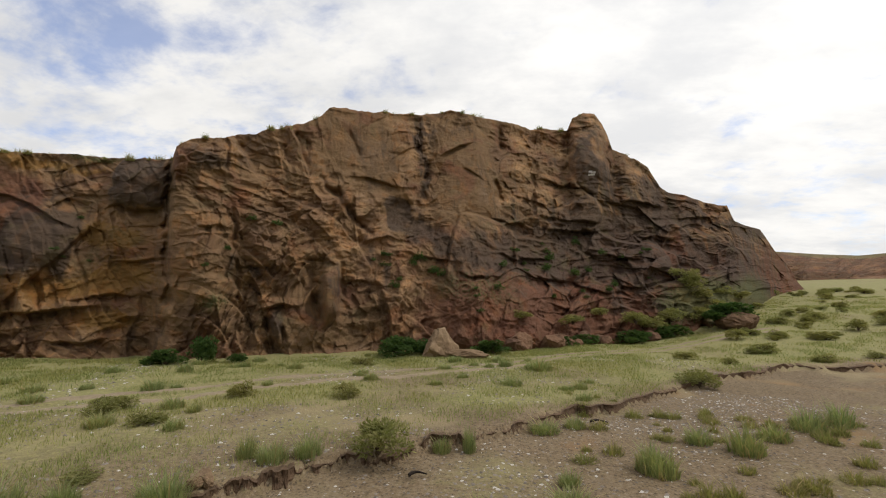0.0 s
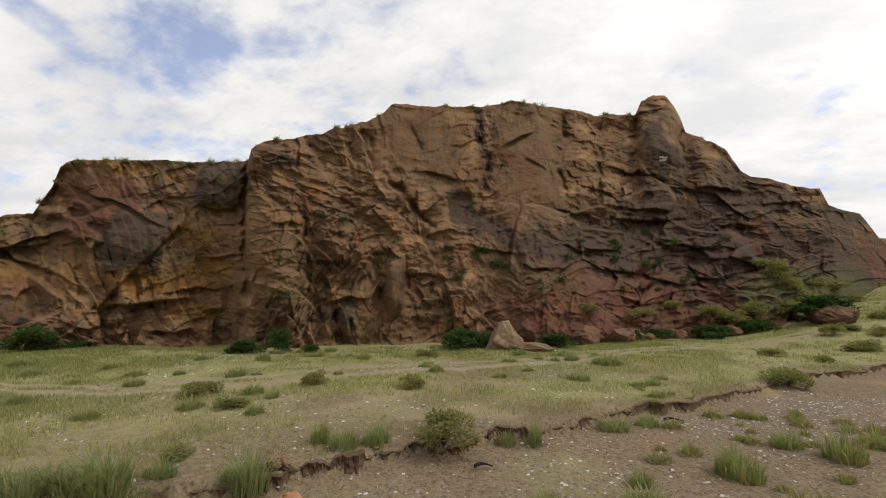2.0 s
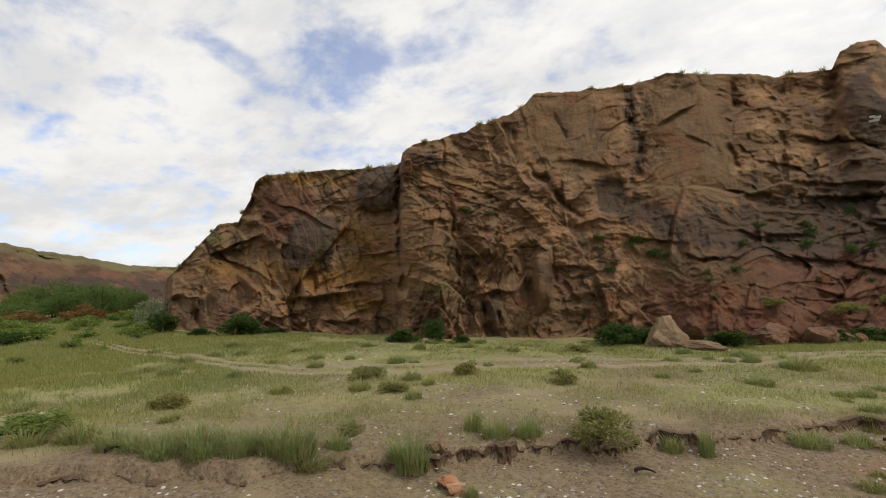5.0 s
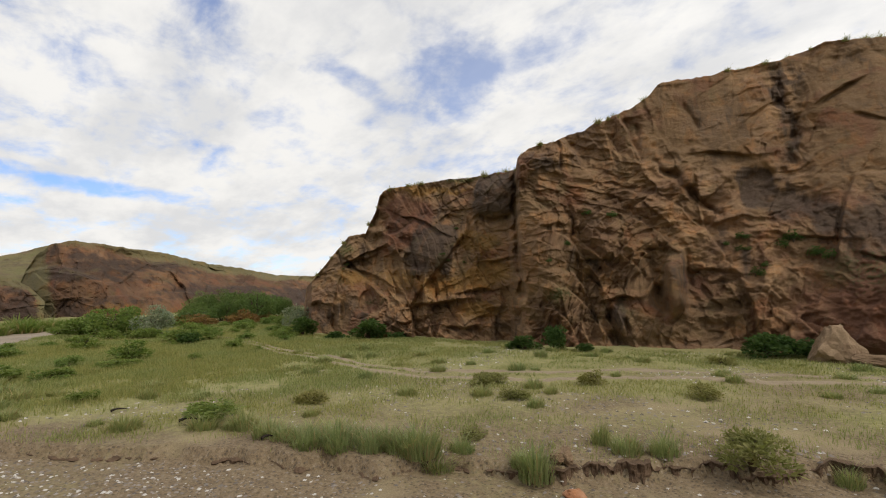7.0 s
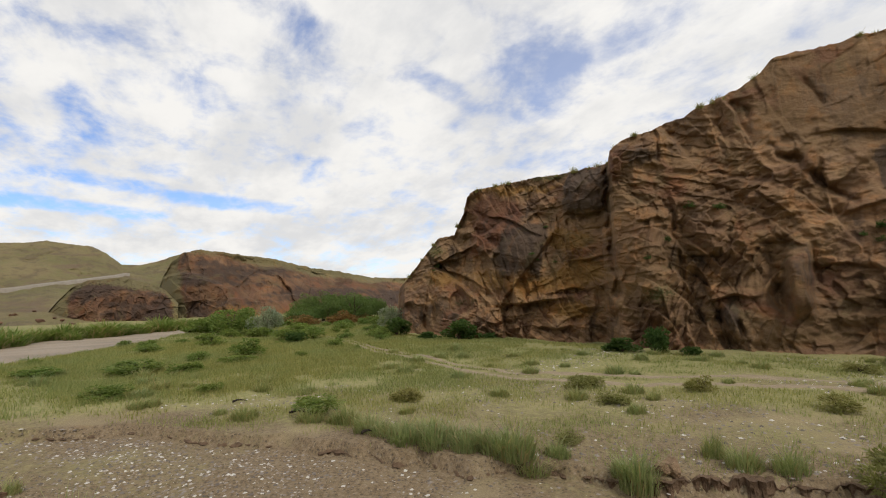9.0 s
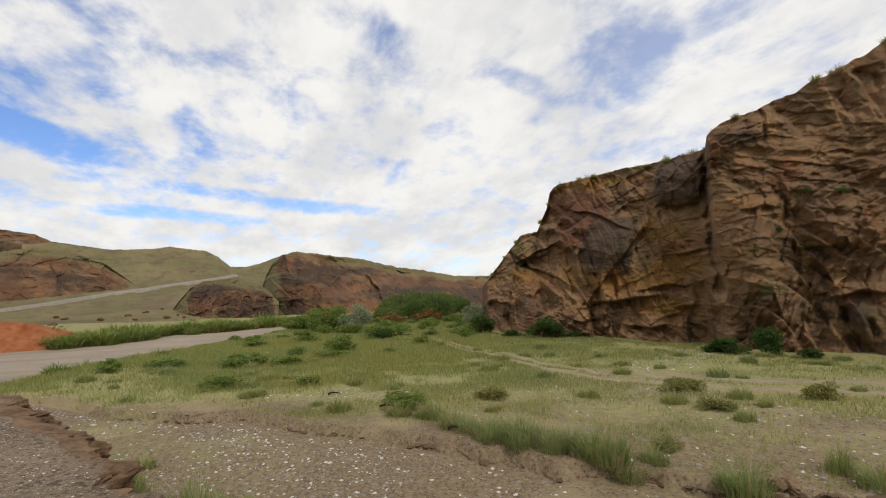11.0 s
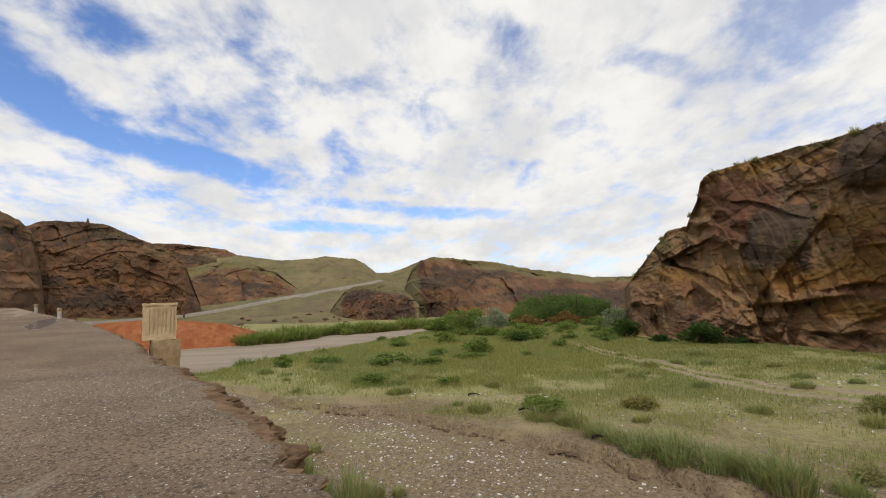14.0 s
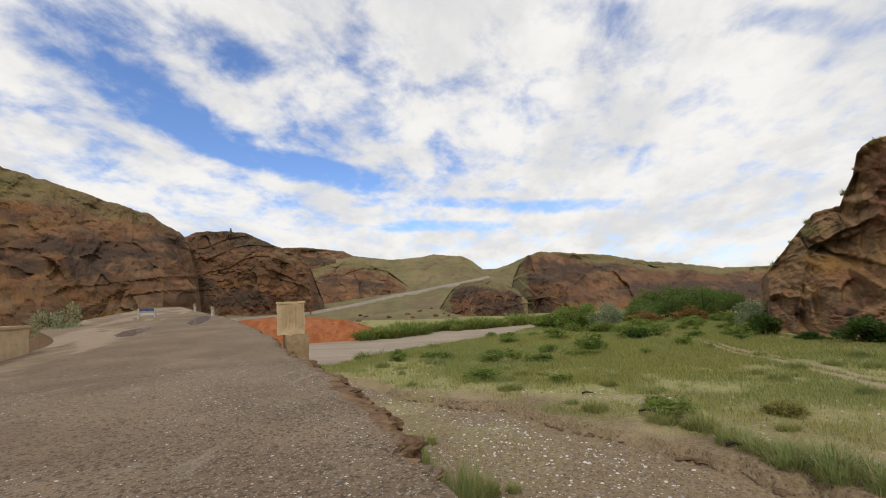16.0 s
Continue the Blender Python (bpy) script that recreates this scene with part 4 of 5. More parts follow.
    far_face("hill_east", "low brown hill across the upper valley", [(-60, 220, 40, 2.2), (-38, 230, 40, 2.4), (-27, 240, 40, 1.9)],
             [(-60, 6.5), (-45, 4.6), (-37.2, 4.1), (-35.4, 4.0), (-32.6, 4.3), (-29, 4.8), (-27, 4.8)], 181, tones=(0.1, 0.0, 0.1), zones=(0.2, 0.2), green_top=0.5, rough=2.2)


# ---- river and road ----


def build_river():
    az = np.linspace(66, 165, 200)
    near, far = river_edges(az)
    rows = []
    for q in np.linspace(0, 1, 12):
        rr = (near - 2) * (1 - q) + (far + 14) * q
        rows.append(np.stack([-np.sin(np.radians(az)) * rr, np.cos(np.radians(az)) * rr, np.full(az.shape, RIVER_Z)], -1))
    tagged(new("water", sheet("water", np.stack(rows), WATER)), "muddy grey-brown river water with faint ripples", "river", kind="structure")


def road_rise(along):
    """Height of the road, which climbs towards the far bank."""
    return 0.04 * np.maximum(0.0, along - 18.0)


def road_edge(along):
    """The broken edge of the road, in metres across it."""
    jag = 0.16 * fbm(along / 1.3, along * 0, 0, 4, 51) + 0.10 * fbm(along / 0.35, along * 0, 0, 2, 53)
    return np.interp(along, [-60, -6, 0, 3.7, 5.6, 9.0, 11.8, 14.6, 27, 38, 48, 58, 84], [-1.8, -1.7, -1.65, -1.64, -1.74, -1.72, -2.04, -1.77, -1.1, 0.2, 1.7, 4.0, 9.0]) + jag


def build_road():
    along = np.concatenate([np.linspace(-50, 0, 60), np.linspace(0.1, 22, 360), np.linspace(22.3, 84, 160)])
    edge = road_edge(along)
    across = np.linspace(0, 1, 120) ** 1.5
    tt, qq = np.meshgrid(along, across, indexing="ij")
    nn = edge[:, None] * (1 - qq) + (8.2 + 5.0 * smooth(along, 26, 44))[:, None] * qq
    x = tt * ROAD_DIR[0] + nn * ROAD_N[0]
    y = tt * ROAD_DIR[1] + nn * ROAD_N[1]
    z = 0.0 * x + 0.012 * fbm(x / 1.5, y / 1.5, 0, 4, 61) - 0.03 * smooth(qq, 0.02, 0.0) + road_rise(tt)
    pool = np.exp(-(((tt - 44) / 9) ** 2 + ((nn - 3.2) / 0.9) ** 2)) + np.exp(-(((tt - 34) / 5) ** 2 + ((nn - 6.0) / 0.9) ** 2))
    wear = smooth(nn, 3.5, -1.5)
    bare = 0.35 * np.exp(-((nn - 1.5) / 0.5) ** 2) + 0.3 * np.exp(-((nn - 3.5) / 0.5) ** 2) + 1.1 * smooth(nn, 4.6, 6.5) * (0.5 + 0.5 * smooth(fbm(tt / 6, nn / 1.2, 0, 3, 69), 0.0, 0.5))
    cols = np.stack([wear, np.clip(pool, 0, 1), np.clip(bare, 0, 1)], -1).reshape(-1, 3)
    # a broken side wall of earth under the edge
    road = new("road", sheet("road", np.stack([x, y, z], -1), ROAD, True, {"cover": cols}))
    tagged(road, "worn grey-brown asphalt road with loose chippings and puddles", "road", kind="structure")
    rows = []
    out = np.interp(along, [-60, 0, 4.8, 7.0, 9.2, 10.5, 22], [0.05, 0.05, 0.15, 0.75, 1.0, 0.8, 0.4])
    for k, q in enumerate(np.linspace(0, 1, 40)):
        clod = cells(along / 0.17 + 0 * q, along * 0 + q * 7.5, 67)[2] - 0.5
        nn = edge + 0.03 - out * q ** 0.55 + (0.20 * fbm(along / 0.5, along * 0 + q * 4.2, 0, 5, 63, 0.6) + 0.06 * clod) * min(1, q * 5)
        x, y = along * ROAD_DIR[0] + nn * ROAD_N[0], along * ROAD_DIR[1] + nn * ROAD_N[1]
        rows.append(np.stack([x, y, road_rise(along) - 0.035 - (1.25 + road_rise(along)) * q ** 1.6], -1))
    bank = new("embankment", sheet("embankment", np.stack(rows), EARTH, False))
    tagged(bank, "crumbling brown earth bank under the broken road edge", "bank", kind="structure")
    rows = []
    for q in np.linspace(0, 1, 5):
        t = np.linspace(-50, 84, 120)
        nn = 8.15 + 5.0 * smooth(t, 26, 44) + 2.0 * q + 0.3 * fbm(t / 2, t * 0 + q, 0, 3, 65) * q
        rows.append(np.stack([t * ROAD_DIR[0] + nn * ROAD_N[0], t * ROAD_DIR[1] + nn * ROAD_N[1], road_rise(t) - 2.6 * q - 0.005], -1))
    tagged(new("embankment", sheet("embankment", np.stack(rows), EARTH, True)), "earth bank falling away from the far road edge", "bank", kind="structure")


def build_cut_bank():
    """The low crumbling step between the meadow and the wash."""
    az = np.arange(-38, 104, 0.09)
    rim = gully_line(az) * (1 + 0.03 * fbm(az / 3.0, az * 0, 0, 3, 31))
    rim = rim + 0.05 * fbm(az / 0.5, az * 0, 0, 3, 131)
    tall = (1 - 0.9 * smooth(az, 30, 46)) * (0.55 + 0.45 * smooth(fbm(az / 2.4, az * 0, 0, 3, 133), -0.35, 0.3))
    rows = []
    for q in np.linspace(0, 1, 9):
        rr = rim - 0.10 + 0.16 * q - 0.10 * q ** 4 + 0.035 * fbm(az / 0.25, az * 0 + q * 4, 0, 3, 135)
        x, y = -np.sin(np.radians(az)) * rr, np.cos(np.radians(az)) * rr
        rows.append((x, y, q))
    foot = ground(-np.sin(np.radians(az)) * (rim - 0.4), np.cos(np.radians(az)) * (rim - 0.4))
    lip = ground(-np.sin(np.radians(az)) * (rim + 0.45), np.cos(np.radians(az)) * (rim + 0.45))
    pts = [np.stack([x, y, (foot - 0.08) * (1 - q) + (foot + (lip - foot) * tall + 0.01) * q], -1) for x, y, q in rows]
    rr = rim + 0.5
    pts.append(np.stack([-np.sin(np.radians(az)) * rr, np.cos(np.radians(az)) * rr, lip - 0.03], -1))
    tagged(new("wash_bank", sheet("wash_bank", np.stack(pts), DARK_EARTH, False)), "low crumbling brown earth step along the wash", "bank", kind="structure")


build_ground()
build_cut_bank()
build_track()
main_cliff()
build_hills()
build_river()
build_road()

# ---- plants ----


def leaves(n, rng, pos, out, size, thin=0.4):
    """Leaf quads at pos, turned at random about the outward way."""
    side = rng.normal(size=(n, 3))
    side /= np.linalg.norm(side, axis=1)[:, None]
    tip = out + 0.7 * rng.normal(size=(n, 3))
    tip /= np.linalg.norm(tip, axis=1)[:, None]
    side = np.cross(side, tip)
    side /= np.linalg.norm(side, axis=1)[:, None] + 1e-6
    L = size * rng.uniform(0.6, 1.3, (n, 1))
    quad = np.stack([pos, pos + tip * L * 0.5 + side * L * thin, pos + tip * L, pos + tip * L * 0.5 - side * L * thin], 1)
    return quad.reshape(-1, 3), np.arange(4 * n).reshape(n, 4)


def shrub_leaves(n, seed, size, lumps=9, droop=0.0, thin=0.4):
    """Leaves on the shells of many small clumps that make an uneven dome, 1 wide and 1 high."""
    rng = np.random.default_rng(seed)
    a = rng.uniform(0, 2 * np.pi, lumps)
    q = np.sqrt(rng.uniform(0.0, 1, lumps)) * 0.36
    hgt = rng.uniform(0.22, 0.80, lumps) * (1.05 - q * 1.1)
    c = np.stack([np.cos(a) * q, np.sin(a) * q, hgt], 1)
    rad = rng.uniform(0.11, 0.20, lumps)
    k = rng.integers(0, lumps, n)
    d = rng.normal(size=(n, 3))
    d /= np.linalg.norm(d, axis=1)[:, None]
    pos = c[k] + d * rad[k, None] * rng.uniform(0.45, 1.05, (n, 1)) ** 0.6
    pos[:, 2] = np.abs(pos[:, 2]) * (1 - droop * 0.3)
    return leaves(n, rng, pos, d + np.array([0, 0, 0.5 - droop]), size, thin)


def stems(n, seed, high=0.7, wide=0.30, thick=0.012):
    """Thin tapered woody stems that fan out from the root."""
    rng = np.random.default_rng(seed)
    bm = bmesh.new()
    for _ in range(n):
        a, q, h = rng.uniform(0, 6.28), rng.uniform(0.1, 1) * wide, high * rng.uniform(0.5, 1)
        tip, mid = Vector((math.cos(a) * q, math.sin(a) * q, h)), Vector((math.cos(a) * q * 0.35, math.sin(a) * q * 0.35, h * 0.5))
        rings = []
        for p, t in ((Vector((0, 0, -0.05)), thick), (mid, thick * 0.7), (tip, thick * 0.25)):
            rings.append([bm.verts.new(p + Vector((math.cos(b) * t, math.sin(b) * t, 0))) for b in (0, 2.1, 4.2)])
        for lo, hi in zip(rings, rings[1:]):
            for i in range(3):
                bm.faces.new((lo[i], lo[(i + 1) % 3], hi[(i + 1) % 3], hi[i]))
    return bm


def blades(n, seed, spread=0.42, lean=0.35, width=0.012, low=0.45):
    """Grass blades, each bent once, in a tussock 1 wide and 1 high."""
    rng = np.random.default_rng(seed)
    a, q = rng.uniform(0, 6.283, n), np.sqrt(rng.uniform(0, 1, n)) * spread
    root = np.stack([np.cos(a) * q, np.sin(a) * q, np.zeros(n) - 0.03], 1)
    h = rng.uniform(low, 1.15, n) * (1.05 - 0.62 * (q / max(spread, 0.01)) ** 2) * rng.choice([0.7, 1.0, 1.0], n)
    b = a + rng.normal(0, 0.8, n)
    out = np.stack([np.cos(b), np.sin(b), np.zeros(n)], 1) * (lean * rng.uniform(0.2, 1.2, n) * h)[:, None]
    side = np.stack([-np.sin(b), np.cos(b), np.zeros(n)], 1) * width * rng.uniform(0.6, 1.4, (n, 1))
    upv = np.stack([np.zeros(n), np.zeros(n), h], 1)
    mid = root + out * 0.3 + upv * 0.6
    v = np.stack([root - side, root + side, mid + side * 0.8, root + out + upv, mid - side * 0.8], 1).reshape(-1, 3)
    k = np.arange(n)[:, None] * 5
    t = np.concatenate([k + np.array([[0, 1, 2]]), k + np.array([[0, 2, 4]]), k + np.array([[4, 2, 3]])])
    return v, t


TREE_LEAF = leaf_material("tree_leaves", (0.050, 0.095, 0.026), (0.165, 0.225, 0.075))
STRAW = leaf_material("straw", (0.26, 0.21, 0.10), (0.40, 0.34, 0.19))


def grow(kind, spots, make, label, category, group, variants=3):
    """Sets plants of a kind on the ground: spots of (bearing, distance, width, height)."""
    rng = random.Random(kind)
    protos = []
    for i, (az, r, w, h, *lift) in enumerate(spots):
        at = place(az, r)
        if at.z < RIVER_Z + 0.05:
            at.z = RIVER_Z + 0.02
        at.z += (lift[0] if lift else 0) - 0.02
        m = Matrix.LocRotScale(at, Euler((0, 0, rng.uniform(0, 6.28))), (w, w * rng.uniform(0.8, 1.1), h))
        if i < variants:
            ob = new(kind)
            make(ob, i)
            ob.matrix_basis = m
            tagged(ob, label, category, group)
            protos.append(ob)
        else:
            src = protos[i % len(protos)]
            c = copy_thing(src, Matrix())
            c.matrix_basis = m


def shrub_maker(mat, n, size, lumps, thin=0.4, stem=14, droop=0.0):
    def make(ob, i):
        seed = i * 17 + n
        v, f = shrub_leaves(n, seed, size, lumps, droop, thin)
        mesh_part("foliage", mesh_of("foliage", v, f, mat, False), ob)
        part("woody_base", stems(stem, seed), STEM, ob)
    return make


def tuft_maker(mat, n, width, lean=0.35, spread=0.40):
    def make(ob, i):
        v, f = blades(n, i * 31 + n, spread, lean, width)
        mesh_part("tuft", mesh_of("tuft", v, f, mat, False), ob)
        v, f = blades(n // 5, i * 31 + n + 7, spread * 1.1, lean * 1.7, width, 0.2)
        mesh_part("dry_tuft", mesh_of("dry_tuft", v, f, STRAW, False), ob, "withered straw-coloured grass")
    return make


SAGE_AT = [(28.9, 16.1, 0.95, 0.62), (41.5, 15.8, 0.9, 0.53), (39.9, 16.3, 0.9, 0.45), (37.8, 13.8, 1.1, 0.43), (17.7, 14.8, 1.0, 0.45), (13.8, 9.6, 1.25, 0.80), (61.5, 14.2, 1.13, 0.44), (15.9, 23.2, 1.2, 0.50),
           (-21.6, 20.2, 1.6, 0.88), (-27.7, 31.1, 1.6, 0.67), (61.4, 14.4, 0.9, 0.38), (-20.6, 27.1, 1.3, 0.46), (42.6, 10.2, 0.8, 0.32)]
TUFT_AT = [(35.5, 8.5, 1.0, 0.62), (36.6, 8.7, 0.8, 0.5), (6.4, 10.3, 0.7, 0.49), (3.2, 10.3, 0.55, 0.62), (-5.5, 11.9, 1.1, 0.37), (-8.9, 12.6, 1.0, 0.33), (28.1, 10.0, 0.6, 0.55), (25.5, 9.6, 0.9, 0.5), (21.8, 9.7, 0.8, 0.45), (48.9, 9.1, 1.3, 0.65), (52.7, 9.5, 0.9, 0.5),
           (58.2, 9.7, 1.1, 0.53), (61.9, 10.0, 1.2, 0.56), (28.5, 7.5, 0.35, 0.24), (1.8, 7.5, 0.5, 0.26)]
TUFT_MORE = [(-17.5, 9.8, 1.0, 0.6), (-8.3, 8.0, 0.9, 0.35), (-25.5, 11.9, 1.0, 0.72), (-16.5, 9.9, 0.7, 0.6), (-21.3, 12.1, 0.8, 0.44), (-30.6, 14.9, 1.2, 0.66), (-32.9, 15.7, 1.1, 0.7), (-8.2, 8.8, 0.6, 0.32), (-27.9, 13.5, 1.0, 0.49),
             (2.1, 7.6, 0.55, 0.28), (104.5, 7.6, 0.8, 0.75), (99.9, 9.3, 0.8, 0.75), (94.4, 7.6, 0.9, 0.9), (89.1, 8.6, 0.36, 0.27), (101.1, 9.9, 0.6, 0.65), (105.5, 8.6, 0.6, 0.65), (97.5, 8.2, 0.6, 0.6), (92, 8.4, 0.6, 0.5)]
TUFT_BANK = [(50.9, 9.3, 1.2, 0.57), (58.8, 10.2, 1.2, 0.49), (66.0, 11.0, 1.1, 0.48), (68.6, 12.1, 1.0, 0.5), (64.1, 10.5, 1.0, 0.5), (46.9, 9.0, 1.1, 0.43), (69.2, 12.2, 0.9, 0.37), (98.5, 11.2, 0.5, 0.40),
             (54.5, 9.4, 0.9, 0.5), (61.5, 10.6, 1.1, 0.42), (72.5, 12.4, 1.0, 0.4), (56, 10.1, 1.0, 0.5), (44.0, 9.3, 0.8, 0.4), (-5.0, 21.2, 1.8, 0.56), (6.1, 20.9, 1.0, 0.35), (-1.1, 22.0, 1.0, 0.42), (23.4, 21.7, 1.0, 0.37)]
LUSH_AT = [(92.1, 18.1, 1.7, 0.6), (89.7, 25.0, 2.5, 0.7), (97.5, 26.5, 2.2, 0.6), (85.2, 23.6, 1.8, 0.55), (80.3, 25.3, 1.9, 0.5), (72.1, 13.4, 1.8, 0.55), (83.0, 17.5, 1.2, 0.4)]
DARK_AT = [(55.0, 33.2, 2.9, 1.6), (33.0, 26.2, 1.5, 1.6), (36.4, 25.7, 2.2, 0.9), (11.8, 26.6, 2.6, 1.2), (9.6, 26.9, 2.0, 1.0), (0.3, 26.9, 2.6, 0.97), (62.6, 38.2, 2.6, 1.65), (74.1, 34.8, 2.0, 0.95), (58.9, 34.8, 2.2, 0.7), (-10.3, 33.8, 2.2, 0.83),
           (51.1, 33.4, 1.7, 0.58), (-8.0, 32.3, 2.4, 0.8), (-15.5, 36.2, 2.6, 1.1), (-19.5, 38.6, 2.6, 1.2), (-24.8, 40.3, 3.2, 1.5, 0.7), (-25.6, 40.8, 2.4, 1.3, 0.7), (29.5, 25.8, 1.2, 0.5)]


def foot_spot(az, el, w, h):
    """A spot on the overgrown slope at the cliff's foot."""
    ax = [-28.6, -26, -20, -14, -5, 2]
    rb, back, eb = (float(np.interp(az, ax, q)) for q in ([60, 46, 40, 36.5, 31, 28.6], [6, 9, 11, 11, 10, 8], [-1.0, -3.0, -3.7, -4.2, -5.4, -6.1]))
    et = float(np.interp(az, ax, [5.5, 8.0, 11, 17, 19.5, 21]))
    v = max(0.0, (el - eb) / (et - eb))
    r = rb + back * v ** 1.25 - 0.9
    return (az, r, w, h, EYE + r * math.tan(radians(el)) - place(az, r).z - 0.25 * h)


FOOT_AT = [foot_spot(*q) for q in ((-21.5, 1.6, 2.6, 1.6), (-22.5, 0.6, 2.2, 1.2), (-20.8, 2.6, 2.4, 1.3), (-23.5, -0.6, 2.0, 1.0), (-24.5, 0.8, 2.0, 1.0), (-26, 0.4, 1.8, 0.8), (-22, -1.6, 2.4, 1.2), (-27, -0.6, 1.8, 0.8), (-25.2, -1.2, 2.0, 1.0), (-19.5, -1.8, 2.2, 1.2),
                                   (-17.5, -2.6, 2.0, 1.1), (-15.8, -2.2, 2.2, 1.2), (-9, -2.4, 1.6, 0.8), (-3, -1.8, 1.6, 0.7), (-12, -1.4, 1.5, 0.7))]


def scatter(n, az, rr, size, seed, keep=None):
    rng = random.Random(seed)
    out = []
    while len(out) < n:
        a, q = rng.uniform(*az), math.sqrt(rng.uniform(rr[0] ** 2, rr[1] ** 2))
        if keep is None or keep(a, q):
            w = rng.uniform(*size)
            out.append((round(a, 2), round(q, 2), w, w * rng.uniform(0.35, 0.6)))
    return out


def face_spots(n, columns, rows, size, seed):
    """Spots on the cliff's ledges or crest."""
    rng = random.Random(seed)
    out = []
    for _ in range(n):
        p = FACE[0][rng.randint(*rows), rng.randint(*columns)]
        r = math.hypot(p[0], p[1]) - 0.15
        az = math.degrees(math.atan2(-p[0], p[1]))
        w = rng.uniform(*size)
        out.append((az, r, w, w * rng.uniform(0.5, 0.8), float(p[2]) - place(az, r).z - 0.1))
    return out


def build_plants():
    ledges = face_spots(34, (150, 560), (55, 150), (0.5, 1.2), 31) + face_spots(10, (650, 1050), (120, 230), (0.4, 0.8), 32)
    grow("ledge_shrub", ledges, shrub_maker(DARK_LEAF, 500, 0.12, 8, 0.2, 8), "small green shrub growing on a rock ledge", "bush", "ledge shrubs")
    crest = face_spots(46, (180, 1090), (299, 300), (0.25, 0.7), 33)
    grow("crest_tussock", crest, tuft_maker(SAGE, 120, 0.02, 0.6), "dry grass tuft on the cliff's crest", "grass", "crest tufts")
    grow("sage_bush", SAGE_AT + scatter(70, (-38, -23), (26, 72), (0.7, 1.7), 5) + FOOT_AT, shrub_maker(SAGE, 1500, 0.11, 13, 0.16, 30), "low yellow-green sage bush on stony ground", "bush", "sage bushes")
    tall = [(a, r, w * 0.9, h * (0.75 + 0.4 * math.sin(a * 7.3) ** 2)) for a, r, w, h in TUFT_AT + TUFT_BANK]
    grow("grass_tussock", tall + TUFT_MORE, tuft_maker(TUFT, 300, 0.010, 0.45, 0.34), "loose green grass tussock at the wash edge", "grass", "grass tussocks", 4)
    grow("grass_tussock", scatter(95, (-12, 108), (12, 27), (0.35, 0.9), 8, lambda a, q: q > float(gully_line(a)) + 0.4), tuft_maker(TUFT, 300, 0.014, 0.45), "small pale green grass tussock on the flat", "grass", "small grass tussocks", 4)
    grow("grass_tussock", scatter(60, (-38, -8), (8, 16), (0.25, 0.6), 18), tuft_maker(SAGE, 160, 0.016, 0.5), "thin dry grass tuft among gravel", "grass", "dry grass tufts", 3)
    grow("leafy_bush", LUSH_AT, shrub_maker(LUSH, 1500, 0.10, 14, 0.22, 20), "lush bright green leafy bush in the meadow", "bush", "leafy bushes")
    grow("dark_bush", DARK_AT, shrub_maker(DARK_LEAF, 1700, 0.09, 15, 0.34, 20), "dark green bush at the foot of the cliff", "bush", "dark bushes")
    grow("meadow_bush", scatter(64, (64, 104), (26, 58), (0.7, 2.4), 12, lambda a, q: q < float(river_edges(a)[0]) - 3), shrub_maker(LUSH, 900, 0.11, 11, 0.25, 10), "low green bush in the wet meadow", "bush", "meadow bushes")
    grow("reed_clump", scatter(80, (84, 107), (48, 72), (1.8, 3.4), 14, lambda a, q: 0.0 < q - float(river_edges(a)[1]) < 5.5), tuft_maker(LUSH, 420, 0.02, 0.5), "green reeds along the far river bank", "reeds", "far bank reeds")
    grow("reed_clump", scatter(26, (88, 108), (24, 50), (0.5, 1.3), 15, lambda a, q: -2.2 < q - float(river_edges(a)[0]) < -0.2), tuft_maker(LUSH, 220, 0.02, 0.5), "small green reeds at the water's edge", "reeds", "near bank reeds")
    grow("rusty_shrub", scatter(16, (66, 76), (56, 66), (2.0, 3.6), 16), shrub_maker(RUST, 800, 0.11, 10, 0.25, 12), "rust-brown dry shrub before the trees", "bush", "rusty shrubs")
    grow("willow_bush", [(77.6, 43.5, 3.6, 3.1)], shrub_maker(SILVER, 3200, 0.055, 16, 0.22, 20), "silver-grey willow bush with fine leaves", "bush", "willows", 1)
    grow("willow_bush", [(62.9, 43, 3.2, 3.0), (135.6, 44, 4.8, 5.0, 0.6)], shrub_maker(SILVER, 2200, 0.055, 14, 0.22, 20), "grey-green willow bush beside rock", "bush", "willows", 2)
    grow("poplar_bush", [(81.0, 46, 4.2, 3.0), (82.6, 48, 3.6, 2.4), (79.4, 47, 3.2, 2.6)], shrub_maker(LUSH, 2600, 0.06, 16, 0.3, 20), "rounded bright green bush by the river", "bush", "river bushes")


